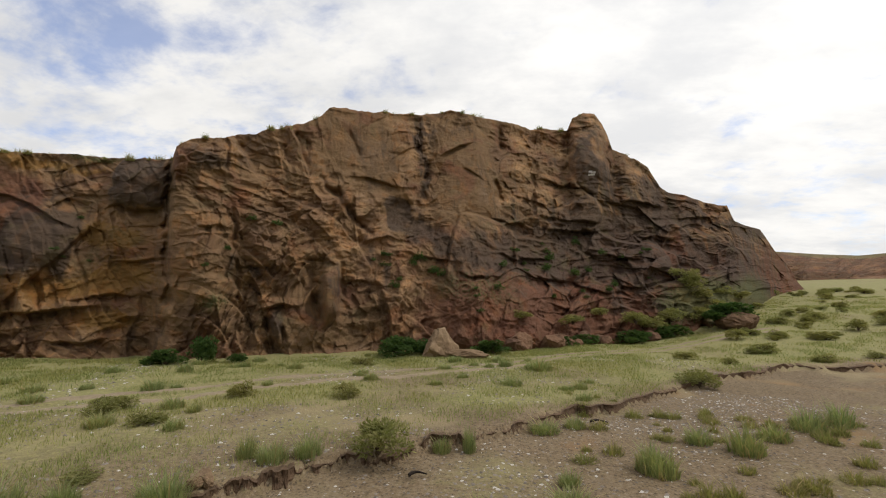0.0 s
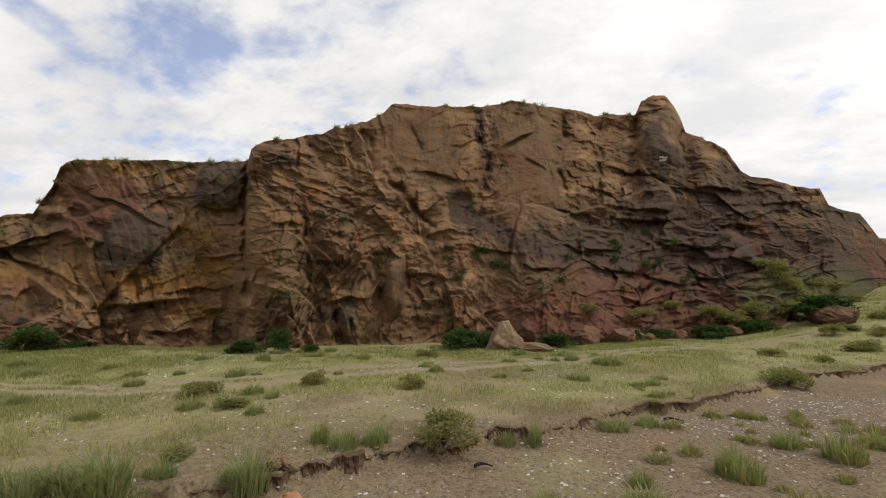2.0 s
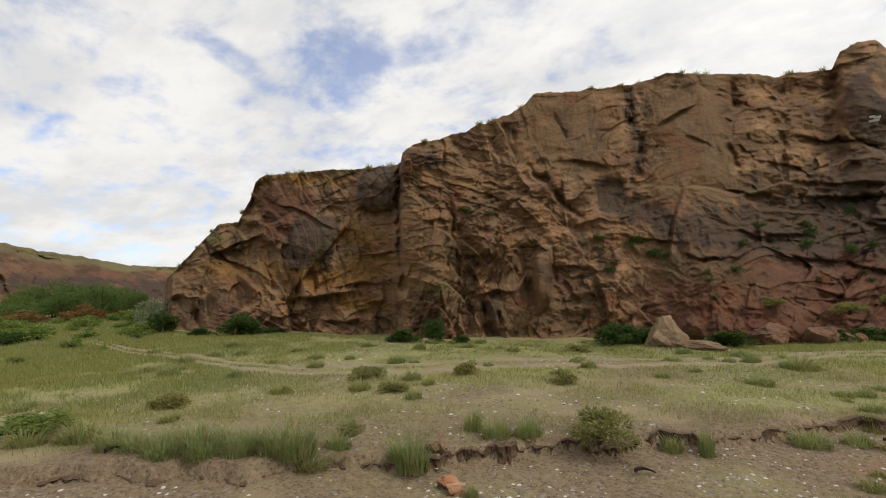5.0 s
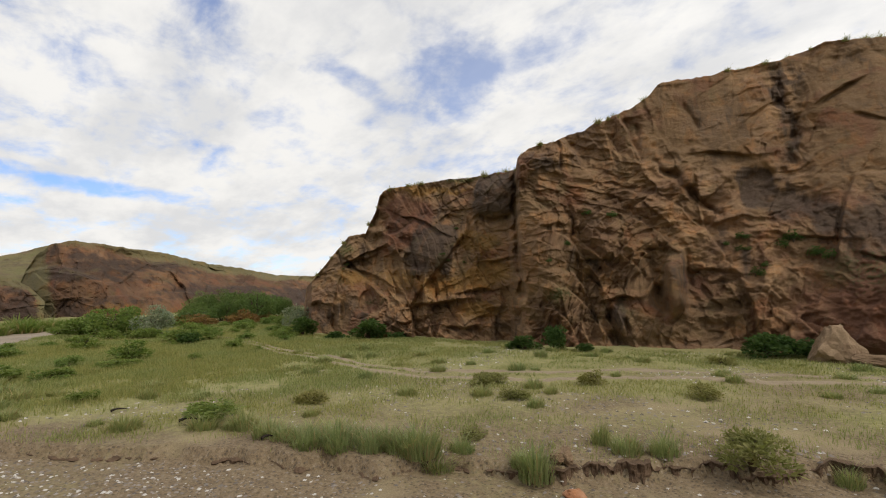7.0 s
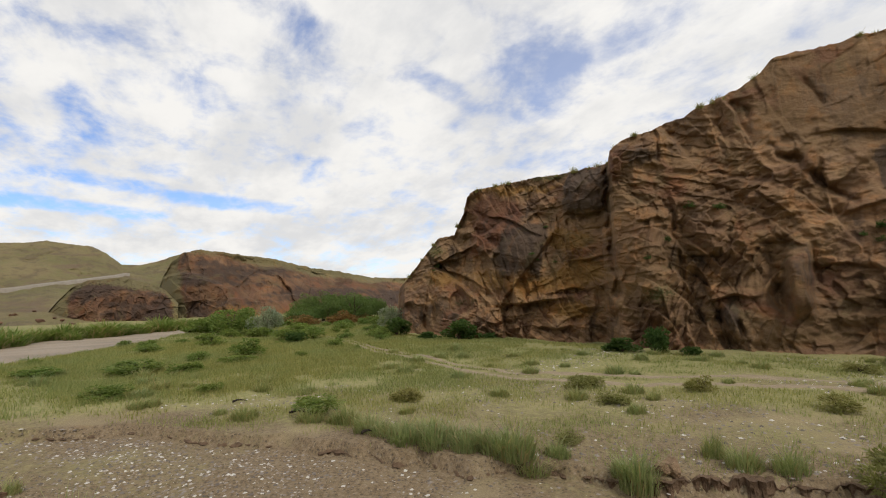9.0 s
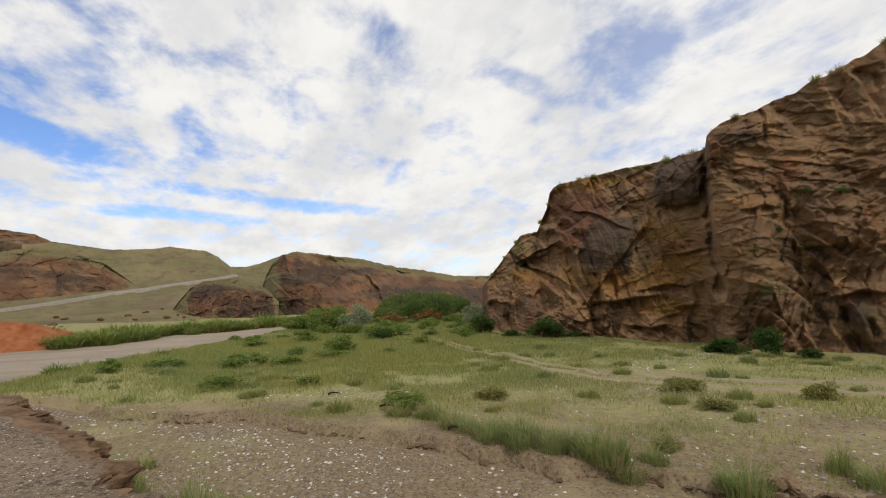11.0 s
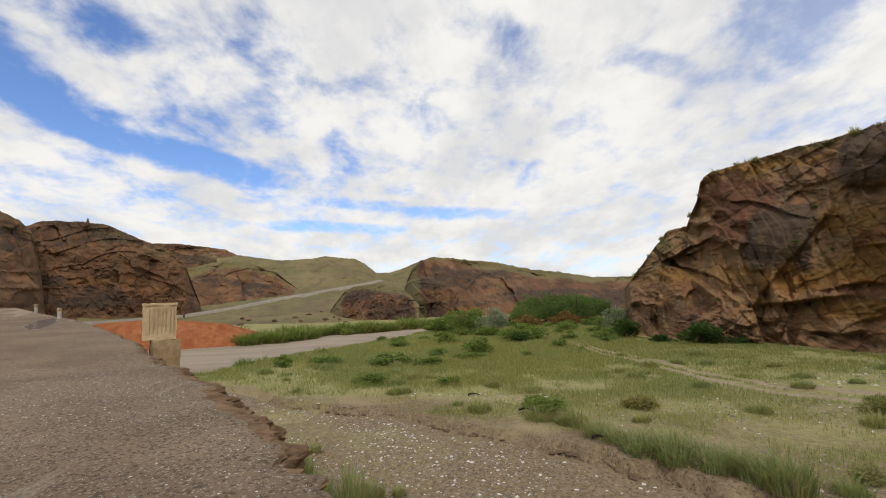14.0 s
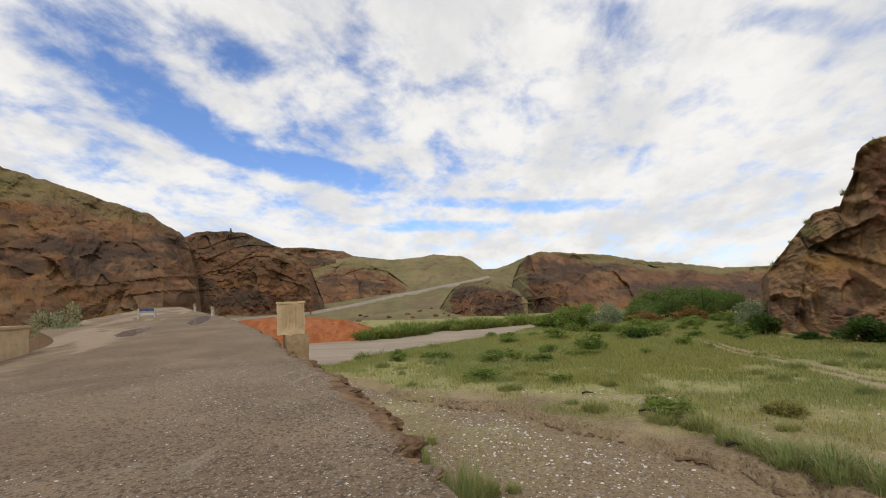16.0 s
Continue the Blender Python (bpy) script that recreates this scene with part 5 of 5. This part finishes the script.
def tree(ob, i):
    """A tapered trunk, a few limbs and a crown of many clumps."""
    rng = np.random.default_rng(900 + i)
    bm = bmesh.new()

    def limb(a, b, ra, rb):
        d = (b - a).normalized()
        s = d.orthogonal().normalized()
        t = d.cross(s)
        lo = [bm.verts.new(a + (s * math.cos(k) + t * math.sin(k)) * ra) for k in np.arange(6) * 1.047]
        hi = [bm.verts.new(b + (s * math.cos(k) + t * math.sin(k)) * rb) for k in np.arange(6) * 1.047]
        for k in range(6):
            bm.faces.new((lo[k], lo[(k + 1) % 6], hi[(k + 1) % 6], hi[k]))

    fork = Vector((0, 0, 0.3))
    limb(Vector((0, 0, -0.05)), fork, 0.035, 0.025)
    for k in range(6):
        a = k * 1.05 + rng.uniform(0, 0.5)
        limb(fork, Vector((math.cos(a) * 0.25, math.sin(a) * 0.25, rng.uniform(0.55, 0.8))), 0.018, 0.005)
    part("trunk", bm, STEM, ob)
    v, f = shrub_leaves(5200, 40 + i, 0.030, 24, 0.1, 0.4)
    v[:, 2] = v[:, 2] * 0.9 + 0.12
    mesh_part("crown", mesh_of("crown", v, f, TREE_LEAF, False), ob)


def build_trees():
    spots = [(74.2 - k * 0.5 - 0.4 * math.sin(k * 5.3), 66 + 7 * math.sin(k * 2.1), 4.2 + 1.4 * math.sin(k * 3.7), 2.9 + 1.3 * math.sin(k * 1.9)) for k in range(0, 24, 2)]
    spots += [(73.6 - k * 0.78, 70 + 3.5 * math.sin(k * 2.1), 5.0 + 1.2 * math.sin(k * 3.7), 3.7 + 1.6 * math.sin(k * 1.9)) for k in range(11)]
    grow("tree", spots, tree, "dark green riverside tree with a broad crown", "tree", "riverside trees", 3)


def build_grass():
    """Meadow grass: single blades, thick in the wet meadow and thin on the stones."""
    rng = np.random.default_rng(77)
    n = 1700000
    az = rng.uniform(-38, 112, n)
    r = 8.0 + 54.0 * rng.uniform(0, 1, n) ** 0.9
    rim, near = gully_line(az), river_edges(az)[0]
    x, y = -np.sin(np.radians(az)) * r, np.cos(np.radians(az)) * r
    clump = fbm(x / 1.1, y / 1.1, 0, 3, 41) + 0.6 * fbm(x / 5, y / 5, 0, 2, 43)
    lush = smooth(az, 44, 72) * smooth(r, 11, 18)
    foot = smooth(r, 20, 25) * smooth(az, -24, 0)
    want = 0.40 + 0.75 * lush + 0.40 * foot + 0.14 * smooth(az, 20, 50) + 0.25 * smooth(-az, 18, 26) * smooth(r, 16, 24)
    want = want * smooth(clump, -0.9 - 0.5 * lush - 0.4 * foot, 0.9)
    want = want * smooth(r, rim, rim + 0.8) * (r < near - 1.5) * (np.abs(np.abs(r - track_line(az)) - 0.75) > 0.55)
    want = want * (1 - 0.8 * smooth(az, 90, 102) * (1 - smooth(r, 22, 30)))
    base_r = np.interp(az, [-31.3, -28.6, -26, -20, -14, -5, 2, 15, 24, 37, 38, 45, 52, 62, 63, 120], [80, 60, 46, 40, 36, 31, 28.6, 28, 26.9, 27.6, 30.5, 31.7, 34.6, 39, 80, 80])
    keep = (rng.uniform(0, 1, n) < want) & (r < base_r - 0.2)
    x, y, r, az, lush = (a[keep] for a in (x, y, r, az, lush))
    m = len(x)
    z = ground(x, y)
    h = rng.uniform(0.05, 0.17, m) * (1 + 0.5 * lush[:]) * rng.uniform(0.7, 1.2, m)
    b = rng.uniform(0, 6.283, m)
    wid = 0.0035 + 0.00045 * r
    root = np.stack([x, y, z - 0.02], 1)
    side = np.stack([-np.sin(b) * wid, np.cos(b) * wid, np.zeros(m)], 1)
    tip = root + np.stack([np.cos(b) * h * 0.5, np.sin(b) * h * 0.5, h], 1)
    v = np.stack([root - side, root + side, tip], 1).reshape(-1, 3)
    f = np.arange(3 * m).reshape(m, 3)
    tagged(new("meadow_grass", mesh_of("meadow_grass", v, f, GRASS, False)), "patchy yellow-green meadow grass over stony soil", "grass", kind="stuff")


# ---- stones ----


def stone_cloud(name, n, az, rr, size, seed, dens, lift, label):
    """Loose pebbles, each a small uneven lump."""
    rng = np.random.default_rng(seed)
    a = rng.uniform(*az, n)
    r = np.sqrt(rng.uniform(rr[0] ** 2, rr[1] ** 2, n))
    x, y = -np.sin(np.radians(a)) * r, np.cos(np.radians(a)) * r
    keep = rng.uniform(0, 1, n) < dens(a, r, x, y)
    x, y, r = x[keep], y[keep], r[keep]
    m = len(x)
    z = lift(x, y)
    s = size[0] + (size[1] - size[0]) * rng.uniform(0, 1, m) ** 3.2
    unit = np.array([[1, 0, 0], [0.3, 0.9, 0], [-0.8, 0.5, 0], [-0.7, -0.6, 0], [0.4, -0.9, 0], [0.1, 0.1, 0.5]])
    tri = np.array([[0, 1, 5], [1, 2, 5], [2, 3, 5], [3, 4, 5], [4, 0, 5]])
    turn = rng.uniform(0, 6.283, m)
    pts = unit[None] * s[:, None, None] * rng.uniform(0.65, 1.25, (m, 6, 1))
    c, q = np.cos(turn)[:, None], np.sin(turn)[:, None]
    px, py = pts[:, :, 0] * c - pts[:, :, 1] * q, pts[:, :, 0] * q + pts[:, :, 1] * c
    v = np.stack([px + x[:, None], py + y[:, None], pts[:, :, 2] + z[:, None] - 0.003], -1).reshape(-1, 3)
    f = (tri[None] + (np.arange(m) * 6)[:, None, None]).reshape(-1, 3)
    tagged(new(name, mesh_of(name, v, f, PEBBLE, False)), label, "stones", kind="stuff")


def build_stones():
    def wash(a, r, x, y):
        rim = gully_line(a)
        band = fbm(x / 2.2, y / 2.2, 0, 3, 71)
        return np.clip((0.25 + 0.75 * smooth(band, -0.2, 0.5)) * (1 - smooth(r, rim - 0.4, rim)) * (road_coords(x, y)[1] < -1.75), 0, 1)

    def flat(a, r, x, y):
        rim = gully_line(a)
        band = fbm(x / 3.0, y / 3.0, 0, 3, 73)
        return np.clip(smooth(band, -0.1, 0.6) * smooth(r, rim, rim + 0.5) * (1 - 0.9 * smooth(a, 60, 75) * smooth(r, 14, 18)), 0, 1)

    def chips(a, r, x, y):
        t, n = road_coords(x, y)
        return ((n > -1.62) & (n < 7.5)) * np.clip(0.35 + 0.65 * smooth(-n, -3.5, 1.0), 0, 1)

    stone_cloud("wash_pebbles", 105000, (-38, 112), (6.0, 20), (0.010, 0.055), 81, wash, lambda x, y: ground(x, y), "grey and white pebbles strewn over the wash")
    stone_cloud("flat_pebbles", 44000, (-38, 108), (9.0, 27), (0.010, 0.07), 82, flat, lambda x, y: ground(x, y), "pale stones scattered between thin grass")
    stone_cloud("road_chippings", 42000, (92, 150), (3.0, 18), (0.006, 0.022), 83, chips, lambda x, y: 0 * x + 0.002, "pale loose chippings on the asphalt")


def boulder(name, az, r, size, mat, label, seed, category="rock", sink=0.1, group="", taper=0.0):
    """A rock with broken planes, sunk a little into the ground."""
    bm = bmesh.new()
    bmesh.ops.create_icosphere(bm, subdivisions=4, radius=1)
    co = np.array([v.co for v in bm.verts])
    rng = np.random.default_rng(seed)
    for _ in range(20):
        n = rng.normal(size=3)
        n /= np.linalg.norm(n)
        k = rng.uniform(0.55, 0.85)
        over = np.maximum(0, co @ n - k)
        co = co - over[:, None] * n
    co = co * (1 + 0.10 * fbm(co[:, 0] * 4, co[:, 1] * 4, co[:, 2] * 4, 5, seed, 0.6)[:, None])
    for v, c in zip(bm.verts, co):
        v.co = Vector(c) * 0.62
        pinch = 1 - taper * max(-0.3, min(1, v.co.z / 0.5))
        v.co = Vector((v.co.x * pinch, v.co.y * pinch, v.co.z))
        v.co = Vector((v.co.x * size[0], v.co.y * size[1], v.co.z * size[2]))
    me = bpy.data.meshes.new(name)
    bm.to_mesh(me)
    bm.free()
    me.materials.append(mat)
    ob = new(name, me)
    at = place(az, r)
    low = min(v.co.z for v in me.vertices)
    ob.location = (at.x, at.y, at.z - low - sink * size[2])
    ob.rotation_euler.z = seed * 1.3
    return tagged(ob, label, category, group)


def build_rocks():
    boulder("boulder", 6.8, 26.2, (1.9, 1.7, 1.9), BOULDER, "large pale fallen boulder at the cliff foot", 1, sink=0.2, taper=0.38)
    boulder("boulder", 3.8, 25.6, (2.4, 1.6, 0.5), BOULDER, "low sandy rock heap beside the boulder", 2, sink=0.25)
    boulder("boulder", -2.6, 29.6, (1.9, 1.5, 1.4), ROCK_PLAIN, "reddish fallen rock at the cliff foot", 3, sink=0.2)
    boulder("boulder", -6.5, 31.0, (1.5, 1.3, 1.1), ROCK_PLAIN, "reddish fallen rock at the cliff foot", 4, sink=0.2)
    boulder("earth_hummock", -25.2, 40.5, (3.6, 2.8, 1.7), EARTH, "brown earth hummock with bushes on it", 6, "mound", 0.25)
    boulder("rock", 31.0, 7.9, (0.40, 0.30, 0.22), ORANGE_ROCK, "orange sandstone lump in the wash", 7, group="orange lumps")
    boulder("rock", 30.4, 7.6, (0.30, 0.26, 0.20), ORANGE_ROCK, "orange sandstone lump in the wash", 8, group="orange lumps")
    boulder("rock", 32.2, 8.9, (0.45, 0.30, 0.25), BOULDER, "pale rock under the wash bank", 9)
    boulder("rock", 33.0, 8.8, (0.30, 0.26, 0.18), BOULDER, "small pale rock under the wash bank", 10)
    for k in range(26):
        rng = random.Random(k + 60)
        az = rng.uniform(-19, 4)
        rb = float(np.interp(az, [-20, -14, -5, 2, 8], [40, 36.5, 31, 28.6, 29]))
        q = rng.uniform(0.4, 1.3)
        boulder("fallen_rock", az, rb - rng.uniform(-0.3, 1.2), (q, q * 0.9, q * 0.75), ROCK_PLAIN, "broken reddish-brown rock of the scree", 20 + k, sink=0.2, group="scree rocks")
    for k in range(48):
        rng = random.Random(k + 160)
        a = rng.uniform(86, 112)
        q = rng.uniform(0.4, 1.3)
        b = boulder("slope_rock", a, 60, (q, q, q * 0.6), ROCK_PLAIN, "loose rock on the dry grass slope", 60 + k, group="slope rocks")
        e = rng.uniform(0.1, 0.55)
        bump = slope_at(a, e)
        b.location = bump


def slope_at(az, v):
    """A point on the slope beyond the river, v of the way up."""
    rb = np.interp(az, [85, 90, 97, 104, 112, 121], [100, 78, 66, 60, 58, 60])
    back = np.interp(az, [85, 90, 97, 104, 112, 121], [60, 80, 80, 90, 90, 60])
    eb = np.interp(az, [85, 90, 97, 104, 112, 121], [-2.6, -3.0, -3.3, -3.5, -3.3, -2.4])
    et = np.interp(az, [85, 91, 95, 99, 104, 112, 121], [1.8, 3.0, 2.4, 1.7, 1.2, 0.3, -0.3])
    r = rb + back * v
    el = eb + (et - eb) * v
    return Vector((-math.sin(radians(az)) * r, math.cos(radians(az)) * r, EYE + r * math.tan(radians(el))))


# ---- works of people ----


def box(bm, size, at=(0, 0, 0), bevel=0.02, rough=0.0, cuts=0, seed=0):
    made = bmesh.ops.create_cube(bm, size=1)["verts"]
    bmesh.ops.scale(bm, vec=size, verts=made)
    edges = list({e for v in made for e in v.link_edges})
    if cuts:
        bmesh.ops.subdivide_edges(bm, edges=edges, cuts=cuts, use_grid_fill=True)
    verts = [v for v in bm.verts if v.tag is False]
    for v in verts:
        p = v.co * 3.1
        if rough:
            v.co += rough * Vector((noise.noise(p + Vector((seed, 0, 0))), noise.noise(p + Vector((0, seed, 9))), noise.noise(p + Vector((5, 0, seed)))))
        v.co += Vector(at)
        v.tag = True
    if bevel and not cuts:
        bmesh.ops.bevel(bm, geom=list({e for v in verts for e in v.link_edges}), offset=bevel, segments=2, affect="EDGES")


def build_post():
    """The broken end pillar of the old bridge rail, leaning on its footing."""
    pillar = new("bridge_pillar")
    tagged(pillar, "broken tan concrete bridge pillar beside the road edge", "pillar")
    p = place(114.2, 24.0, 0.0)
    pillar.matrix_basis = pose(p.x, p.y, 0.34, 0, 0, 114.2 + 14)
    bm = bmesh.new()
    box(bm, (1.20, 0.44, 1.5), (0, 0, 0.78), rough=0.045, cuts=9, seed=2)
    part("shaft", bm, CONCRETE, pillar)
    bm = bmesh.new()
    box(bm, (1.26, 0.52, 0.09), (0.0, 0, 1.56), rough=0.03, cuts=5, seed=4)
    part("coping", bm, CONCRETE, pillar)
    for k in range(7):
        bm = bmesh.new()
        box(bm, (0.035, 0.03, 1.1), (-0.48 + k * 0.16, -0.27, 0.9), 0.008)
        part("flute", bm, CONCRETE, pillar)
    bm = bmesh.new()
    box(bm, (1.05, 0.75, 1.9), (0.22, -0.06, -0.93), rough=0.05, cuts=7, seed=6)
    part("footing", bm, CONCRETE_DARK, pillar, "darker stained concrete footing")
    # the low rail block across the road
    block = new("rail_block")
    tagged(block, "long tan concrete rail block at the road edge", "barrier")
    p = place(138.9, 25.0, 0.0)
    block.matrix_basis = pose(p.x, p.y, 0, 0, 0, 119.3 + 90)
    bm = bmesh.new()
    box(bm, (4.2, 0.8, 1.25), (-1.2, 0, 0.62), rough=0.03, cuts=6, seed=9)
    part("rail_body", bm, CONCRETE, block)
    bm = bmesh.new()
    box(bm, (4.3, 0.9, 0.14), (-1.2, 0, 1.31), 0.03)
    part("coping", bm, CONCRETE, block)


def build_roadside():
    # small painted posts and rubbish at the far end of the bridge
    def marker(az, r, high, mat, label):
        ob = new("marker_post")
        tagged(ob, label, "post", "marker posts")
        p = place(az, r, float(road_rise(r)))
        ob.matrix_basis = pose(p.x, p.y, p.z - 0.05, 4, 0, az * 3)
        bm = bmesh.new()
        box(bm, (0.28, 0.22, high), (0, 0, high / 2), 0.03)
        part("post_body", bm, mat, ob)
        bm = bmesh.new()
        box(bm, (0.32, 0.26, high * 0.22), (0, 0, high * 0.80), 0.02)
        part("band", bm, DARK_PAINT, ob, "dark painted band")

    marker(124.0, 62, 0.95, WHITE_PAINT, "leaning white roadside post")
    marker(122.3, 50, 0.90, WHITE_PAINT, "white and yellow roadside post")
    barrier = new("road_barrier")
    tagged(barrier, "low white and blue road barrier", "barrier")
    p = place(128.4, 50, 0.1)
    barrier.matrix_basis = pose(p.x, p.y, float(road_rise(50)) + 0.03, 0, 0, 122)
    for k in (-1, 1):
        bm = bmesh.new()
        box(bm, (0.12, 0.3, 0.95), (0.62 * k, 0, 0.40), 0.02)
        part("leg", bm, WHITE_PAINT, barrier)
    for k, mat in ((0.35, WHITE_PAINT), (0.75, BLUE_PAINT)):
        bm = bmesh.new()
        box(bm, (1.3, 0.08, 0.24), (0, 0, k), 0.02)
        part("board", bm, mat, barrier)
    # the cairn on the bluff
    cairn = new("cairn")
    tagged(cairn, "small stone cairn on the bluff top", "cairn")
    e = way(120.6, 8.55) * 128 + Vector((0, 0, EYE))
    cairn.location = e
    for k, (q, h) in enumerate(((0.7, 0.6), (0.5, 0.6), (0.34, 0.6))):
        bm = bmesh.new()
        box(bm, (q, q, h), (0, 0, 0.1 + k * 0.55), 0.06)
        part("stone", bm, ROCK_PLAIN, cairn)
    # driftwood lying in the wash
    for az, r, L in ((9.3, 8.9, 0.34), (-11.5, 13.2, 0.45), (66, 10.6, 0.3), (74, 13.3, 0.4), (80, 15.5, 0.4)):
        ob = new("driftwood")
        tagged(ob, "dark dead stick lying in the gravel", "stick", "driftwood")
        p = place(az, r)
        ob.matrix_basis = pose(p.x, p.y, p.z + 0.02, 0, 4, az + 20)
        bm = bmesh.new()
        rings = []
        for k in range(6):
            q = k / 5
            c = Vector(((q - 0.5) * L, 0.05 * math.sin(q * 4), 0.03 + 0.03 * math.sin(q * 3)))
            rad = 0.035 * (1.1 - 0.8 * q)
            rings.append([bm.verts.new(c + Vector((0, math.cos(b), math.sin(b))) * rad) for b in np.arange(6) * 1.047])
        for lo, hi in zip(rings, rings[1:]):
            for i in range(6):
                bm.faces.new((lo[i], lo[(i + 1) % 6], hi[(i + 1) % 6], hi[i]))
        part("wood", bm, DARK_WOOD, ob)


def build_mound():
    """The bank of red earth tipped on the far shore."""
    az = np.linspace(103.8, 124, 160)
    top = np.interp(az, [103.8, 105, 108, 112, 116, 119, 124], [-3.9, -2.5, -1.55, -1.05, -0.85, -1.0, -1.6])
    rows = []
    for q in np.linspace(0, 1, 26):
        rr = 49 + 5 * q + 0.8 * fbm(az / 1.4, az * 0 + q * 2, 0, 4, 91) * (0.3 + q)
        el = -3.9 * (1 - q) + top * q
        z = EYE + rr * np.tan(np.radians(el)) - 0.5 * (1 - q) ** 2
        rows.append(np.stack([-np.sin(np.radians(az)) * rr, np.cos(np.radians(az)) * rr, z], -1))
    rr = rr + 6
    rows.append(np.stack([-np.sin(np.radians(az)) * rr, np.cos(np.radians(az)) * rr, z - 2.5], -1))
    tagged(new("red_bank", sheet("red_bank", np.stack(rows), RED_EARTH)), "bare orange-red earth bank on the far shore", "bank", kind="structure")


def build_valley_road():
    pts = [(121.5, 0.60), (119, 0.62), (116, 0.66), (112, 0.72), (107, 0.80), (102, 0.90), (98, 0.93), (95, 0.92), (91.8, 0.93), (90.6, 0.95)]
    az = np.linspace(pts[-1][0], pts[0][0], 200)
    v = np.interp(az, [p[0] for p in pts[::-1]], [p[1] for p in pts[::-1]])
    mid = np.array([slope_at(a, q) for a, q in zip(az, v)])
    up = np.array([slope_at(a, q + 0.020) for a, q in zip(az, v)])
    grid = np.stack([mid + np.array([0, 0, 0.55]), up + np.array([0, 0, 0.55])])
    skirt = np.stack([mid - np.array([0, 0, 1.5]), mid + np.array([0, 0, 0.55])])
    tagged(new("valley_road", sheet("valley_road", np.concatenate([skirt[:1], grid, up[None] - np.array([0, 0, 1.5])]), GRAVEL_ROAD)), "pale gravel road climbing the far slope", "road", kind="structure")


ROCK_PLAIN = plain_material("reddish_scree_rock", (0.105, 0.058, 0.036), (0.200, 0.112, 0.066), 1.6, 0.9, 0.7, 0.08)
ORANGE_ROCK = plain_material("orange_sandstone", (0.34, 0.150, 0.070), (0.46, 0.270, 0.160), 4.0, 0.9, 0.5, 0.03)
CONCRETE_DARK = plain_material("stained_concrete", (0.30, 0.205, 0.115), (0.42, 0.305, 0.18), 2.0, 0.9, 0.5, 0.03)
WHITE_PAINT = plain_material("chipped_white_paint", (0.30, 0.28, 0.25), (0.52, 0.50, 0.46), 5.0, 0.6, 0.2, 0.01)
BLUE_PAINT = plain_material("faded_blue_paint", (0.03, 0.05, 0.13), (0.06, 0.09, 0.20), 3.0, 0.6, 0.2, 0.01)
DARK_PAINT = plain_material("dirty_yellow_paint", (0.10, 0.075, 0.03), (0.42, 0.28, 0.06), 6.0, 0.6, 0.2, 0.01)
DARK_WOOD = plain_material("dead_wood", (0.018, 0.013, 0.010), (0.050, 0.036, 0.026), 8.0)

build_mound()
build_valley_road()
build_post()
build_roadside()
build_rocks()
build_trees()
build_plants()
build_grass()
build_stones()
